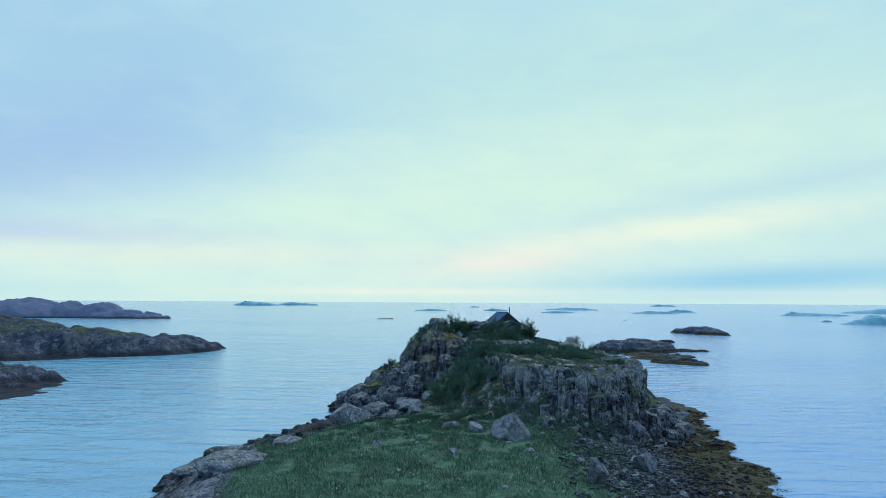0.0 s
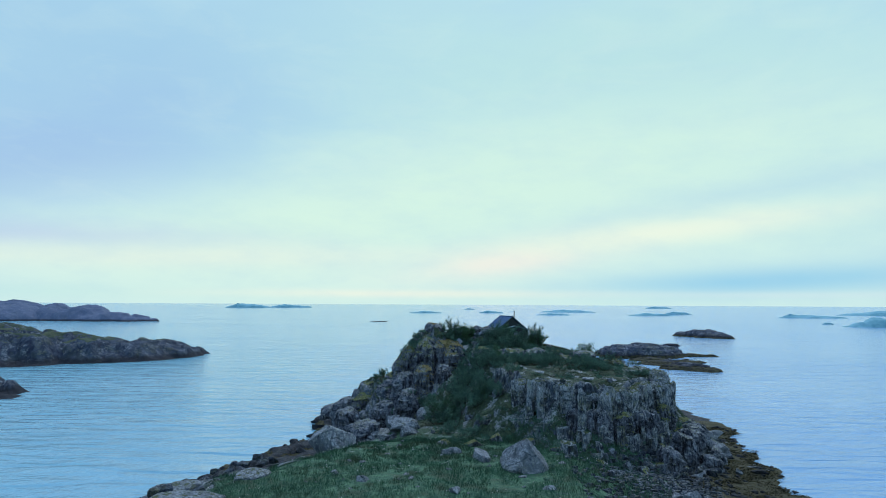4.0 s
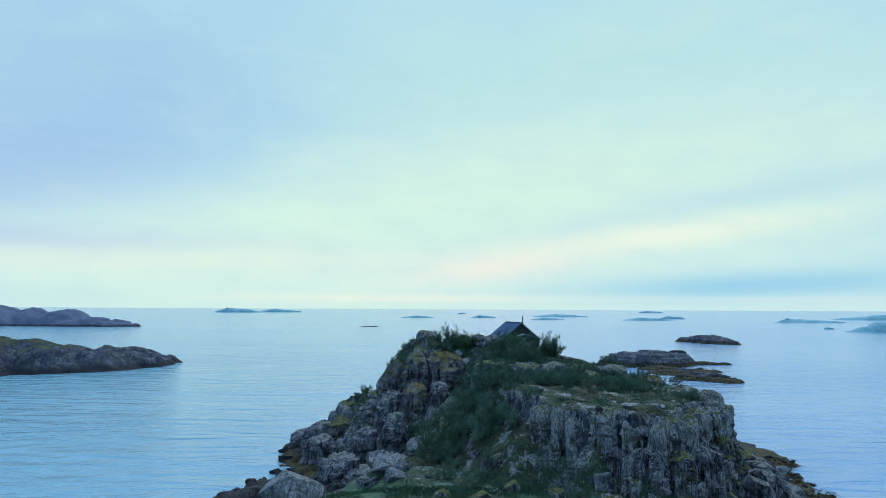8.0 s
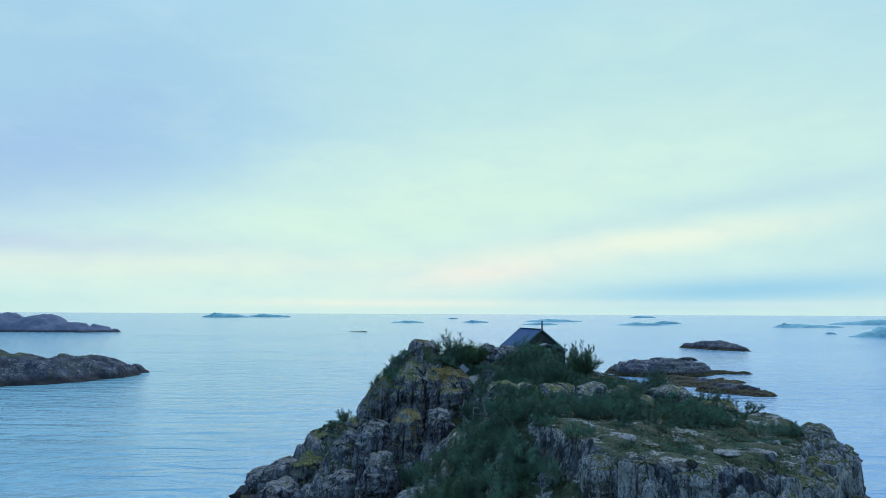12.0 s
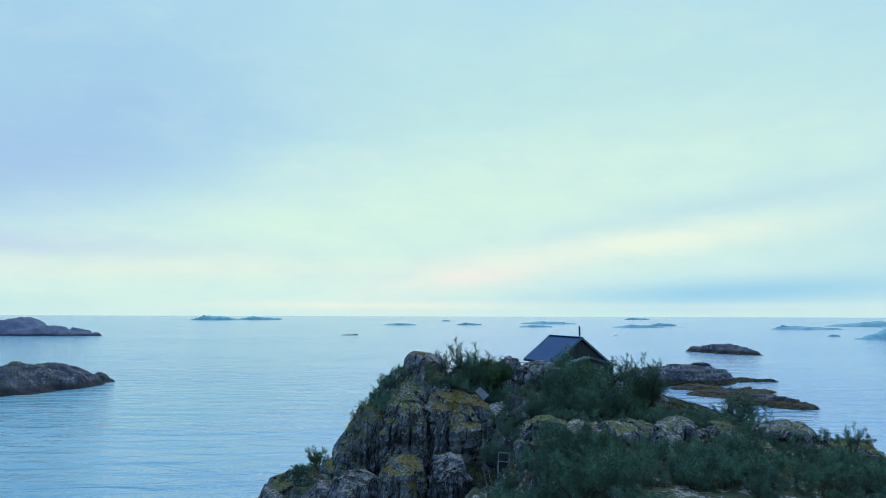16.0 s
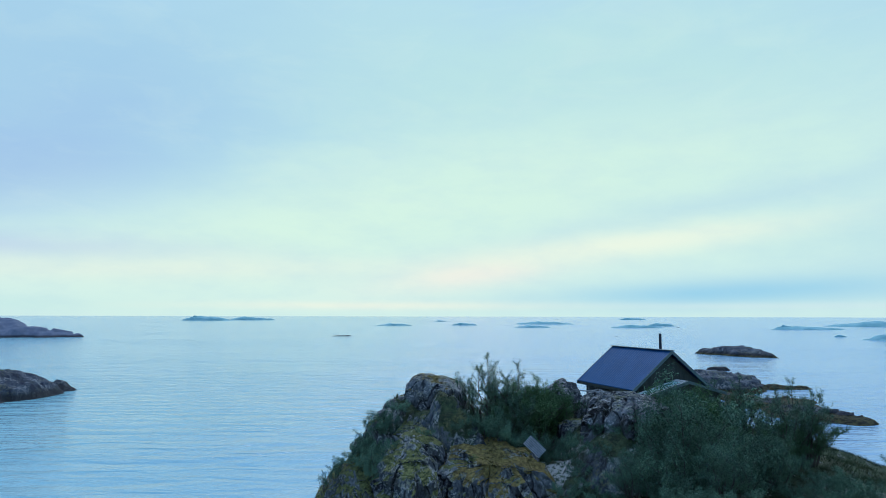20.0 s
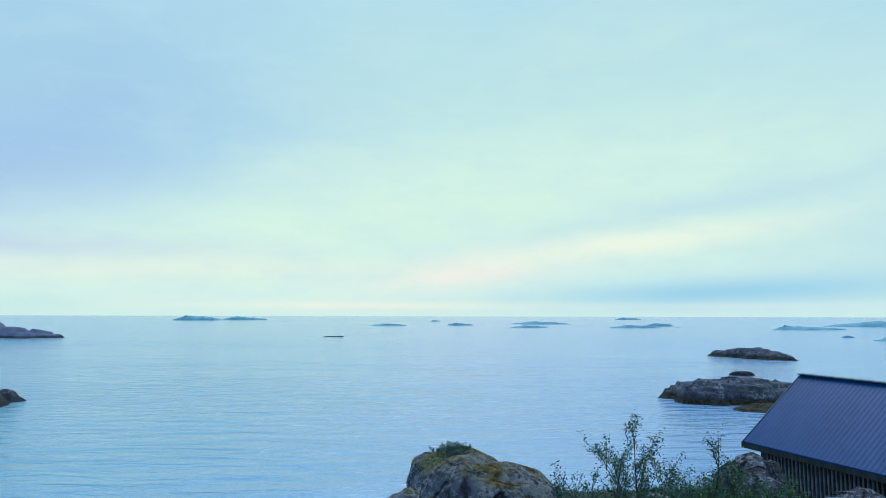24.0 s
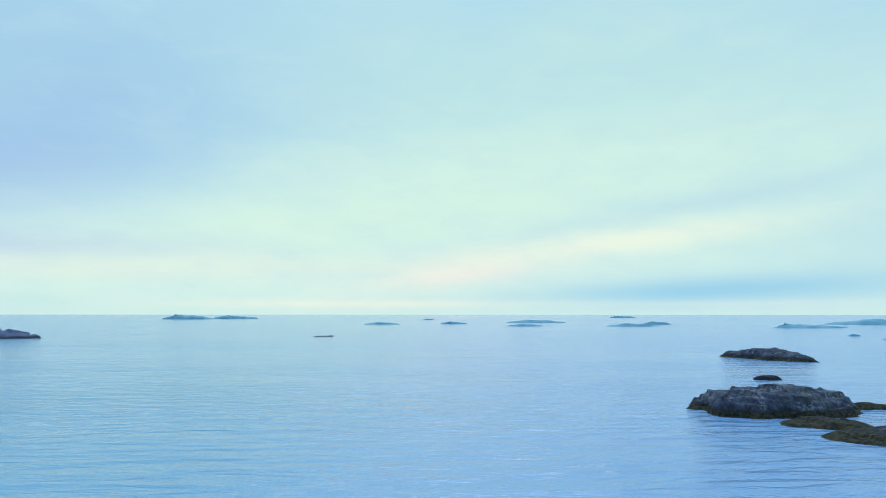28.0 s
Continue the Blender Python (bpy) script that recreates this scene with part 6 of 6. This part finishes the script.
annex = tagged(new("lean_to"), "low dark porch with a pale blue sheet roof and flaking edges", "shed")
annex.matrix_world = CABIN @ pose(0.2, -3.06, 0)
SLOPES = ((-3.05, 2.27), (2.5, 2.42))
bm = bmesh.new()
vs = []
for yy in (-0.92, -0.02):
    for xx, zz in ((-2.75, -0.6), (2.25, -0.6), (2.25, 2.42), (0.0, 3.04), (-2.75, 2.27)):
        vs.append(bm.verts.new((xx, yy, zz)))
bm.faces.new(vs[:5])
bm.faces.new(vs[9:4:-1])
for i in range(5):
    bm.faces.new((vs[i], vs[i + 5], vs[(i + 1) % 5 + 5], vs[(i + 1) % 5]))
bmesh.ops.recalc_face_normals(bm, faces=bm.faces)
part("wall", bm, M_WALL, annex)


def sheet(name, x0, x1, y0, y1, end, lift, thick, material, label=""):
    """A flat piece lying on the porch roof between two shares of its slope."""
    ex, ez = end
    bm = bmesh.new()
    vs = []
    for yy in (y0, y1):
        for k, dz in ((x0, lift + thick), (x1, lift + thick), (x1, lift), (x0, lift)):
            vs.append(bm.verts.new((ex * k, yy, 3.1 + (ez - 3.1) * k + dz)))
    for f in ((0, 1, 2, 3), (7, 6, 5, 4), (0, 4, 5, 1), (1, 5, 6, 2), (2, 6, 7, 3), (3, 7, 4, 0)):
        bm.faces.new([vs[i] for i in f])
    bmesh.ops.recalc_face_normals(bm, faces=bm.faces)
    return part(name, bm, material, annex, label)


for end in SLOPES:
    sheet("roof", 0.0, 1.0, -1.08, 0.03, end, -0.02, 0.05, M_WORN, "dark roof boards with flaking white paint")
    sheet("roof_sheet", 0.12, 0.97, -0.80, -0.12, end, 0.034, 0.012, M_PANE, "pale blue translucent roof sheet")
    sheet("barge_board", 0.0, 1.02, -1.11, -1.082, end, -0.13, 0.17, M_TRIM, "grey-green barge board")
bm = bmesh.new()
box(bm, -0.5, 0.35, -0.955, -0.925, 0.0, 1.9)
part("door", bm, M_BATTEN, annex, "grey plank door")

# ---- things lying about ----
def rod(name, a, b, r, mat, label, category):
    bm = bmesh.new()
    tube(bm, Vector(a), Vector(b), r, r * 0.85, 6)
    bmesh.ops.holes_fill(bm, edges=bm.edges)
    me = bpy.data.meshes.new(name)
    bm.to_mesh(me)
    bm.free()
    me.materials.append(mat)
    return tagged(new(name, me), label, category)


def plank(name, a, b, width, mat, label):
    """A board from a to b, 3 cm thick."""
    a, b = Vector(a), Vector(b)
    bm = bmesh.new()
    box(bm, 0, (b - a).length, -width / 2, width / 2, -0.015, 0.015)
    me = bpy.data.meshes.new(name)
    bm.to_mesh(me)
    bm.free()
    me.materials.append(mat)
    ob = new(name, me)
    ob.matrix_world = Matrix.Translation(a) @ (b - a).to_track_quat("X", "Z").to_matrix().to_4x4()
    return tagged(ob, label, "plank")


casement = tagged(new("window_frame"), "bleached grey window frame leaning against the rock", "window frame")
casement.matrix_world = pose(2.6, 120.5, at(2.6, 120.5) - 0.3, -16, 6, 8)
for name, x0, x1, z0, z1 in (("stile", -0.42, -0.33, 0, 1.65), ("stile", 0.33, 0.42, 0, 1.65), ("rail", -0.33, 0.33, 1.56, 1.65), ("rail", -0.33, 0.33, 0.0, 0.09), ("rail", -0.33, 0.33, 1.0, 1.07)):
    bm = bmesh.new()
    box(bm, x0, x1, -0.025, 0.025, z0, z1)
    part(name, bm, M_BLEACHED, casement)
bm = bmesh.new()
box(bm, -0.33, 0.33, -0.004, 0.004, 0.09, 1.0)
part("pane", bm, M_GLASS, casement, "dark glass pane")
for dx, lean, top in ((-0.75, 0.25, 1.5), (-0.95, 0.4, 1.7)):
    z = at(2.6 + dx, 120.5)
    rod("pole", (2.6 + dx, 120.5, z - 0.1), (2.6 + dx - lean, 121.2, z + top * 0.75), 0.025, M_WOOD, "weathered grey pole leaning on the rock", "pole")

tin = bmesh.new()
rows = []
for j in range(25):
    y = 0.52 * j / 24
    rows.append([tin.verts.new((x, y, 0.02 * math.cos(j * math.pi / 2) + dz)) for x, dz in ((0, 0.004), (0.95, 0.004), (0.95, 0), (0, 0))])
for a, b in zip(rows, rows[1:]):
    for k in range(4):
        tin.faces.new((a[k], a[(k + 1) % 4], b[(k + 1) % 4], b[k]))
bmesh.ops.recalc_face_normals(tin, faces=tin.faces)
me = bpy.data.meshes.new("metal_sheet")
tin.to_mesh(me)
tin.free()
me.materials.append(M_TIN)
metal_sheet = tagged(new("metal_sheet", me), "short corrugated metal sheet lying tilted on the rock", "metal sheet")
metal_sheet.matrix_world = pose(1.05, 126.0, max(top_at(1.5, 126.4), top_at(1.2, 126.1), top_at(2.0, 126.4), top_at(1.6, 126.9)) + 0.30, 58, 38, -30)
rusty = bmesh.new()
box(rusty, -0.3, 0.3, -0.015, 0.015, 0, 0.9)
me = bpy.data.meshes.new("metal_sheet")
rusty.to_mesh(me)
rusty.free()
me.materials.append(M_RUST)
rust_sheet = tagged(new("metal_sheet", me), "rusty red metal sheet stuck between the rocks", "metal sheet")
rust_sheet.matrix_world = pose(-9.6, 118.8, at(-9.6, 118.8) - 0.1, -25, 10, 15)
rod("pole", (4.5, 130.9, 16.12), (6.9, 131.1, 15.95), 0.035, M_BLEACHED, "long pale weathered pole lying on the rocks", "pole")
plank("plank", (2.2, 124.6, at(2.2, 124.6) + 0.02), (3.0, 125.4, at(3.0, 125.4) + 0.25), 0.1, M_WOOD, "grey weathered plank leaning on the bank")
plank("plank", (12.6, 132.6, at(12.6, 132.6) + 0.02), (14.2, 132.2, at(14.2, 132.2) + 0.1), 0.2, M_WHITE, "white painted plank on the ground beside the cabin")

railing = tagged(new("railing"), "low white wooden railing beside the cabin", "railing")
railing.matrix_world = pose(13.6, 133.4, at(13.6, 133.4), 0, 0, 17)
for k in range(5):
    bm = bmesh.new()
    box(bm, 0.32 * k, 0.32 * k + 0.06, -0.03, 0.03, -0.3, 0.62)
    part("post", bm, M_WHITE, railing)
bm = bmesh.new()
box(bm, -0.05, 1.4, -0.04, 0.04, 0.62, 0.68)
part("handrail", bm, M_WHITE, railing)
scene.frame_set(1)
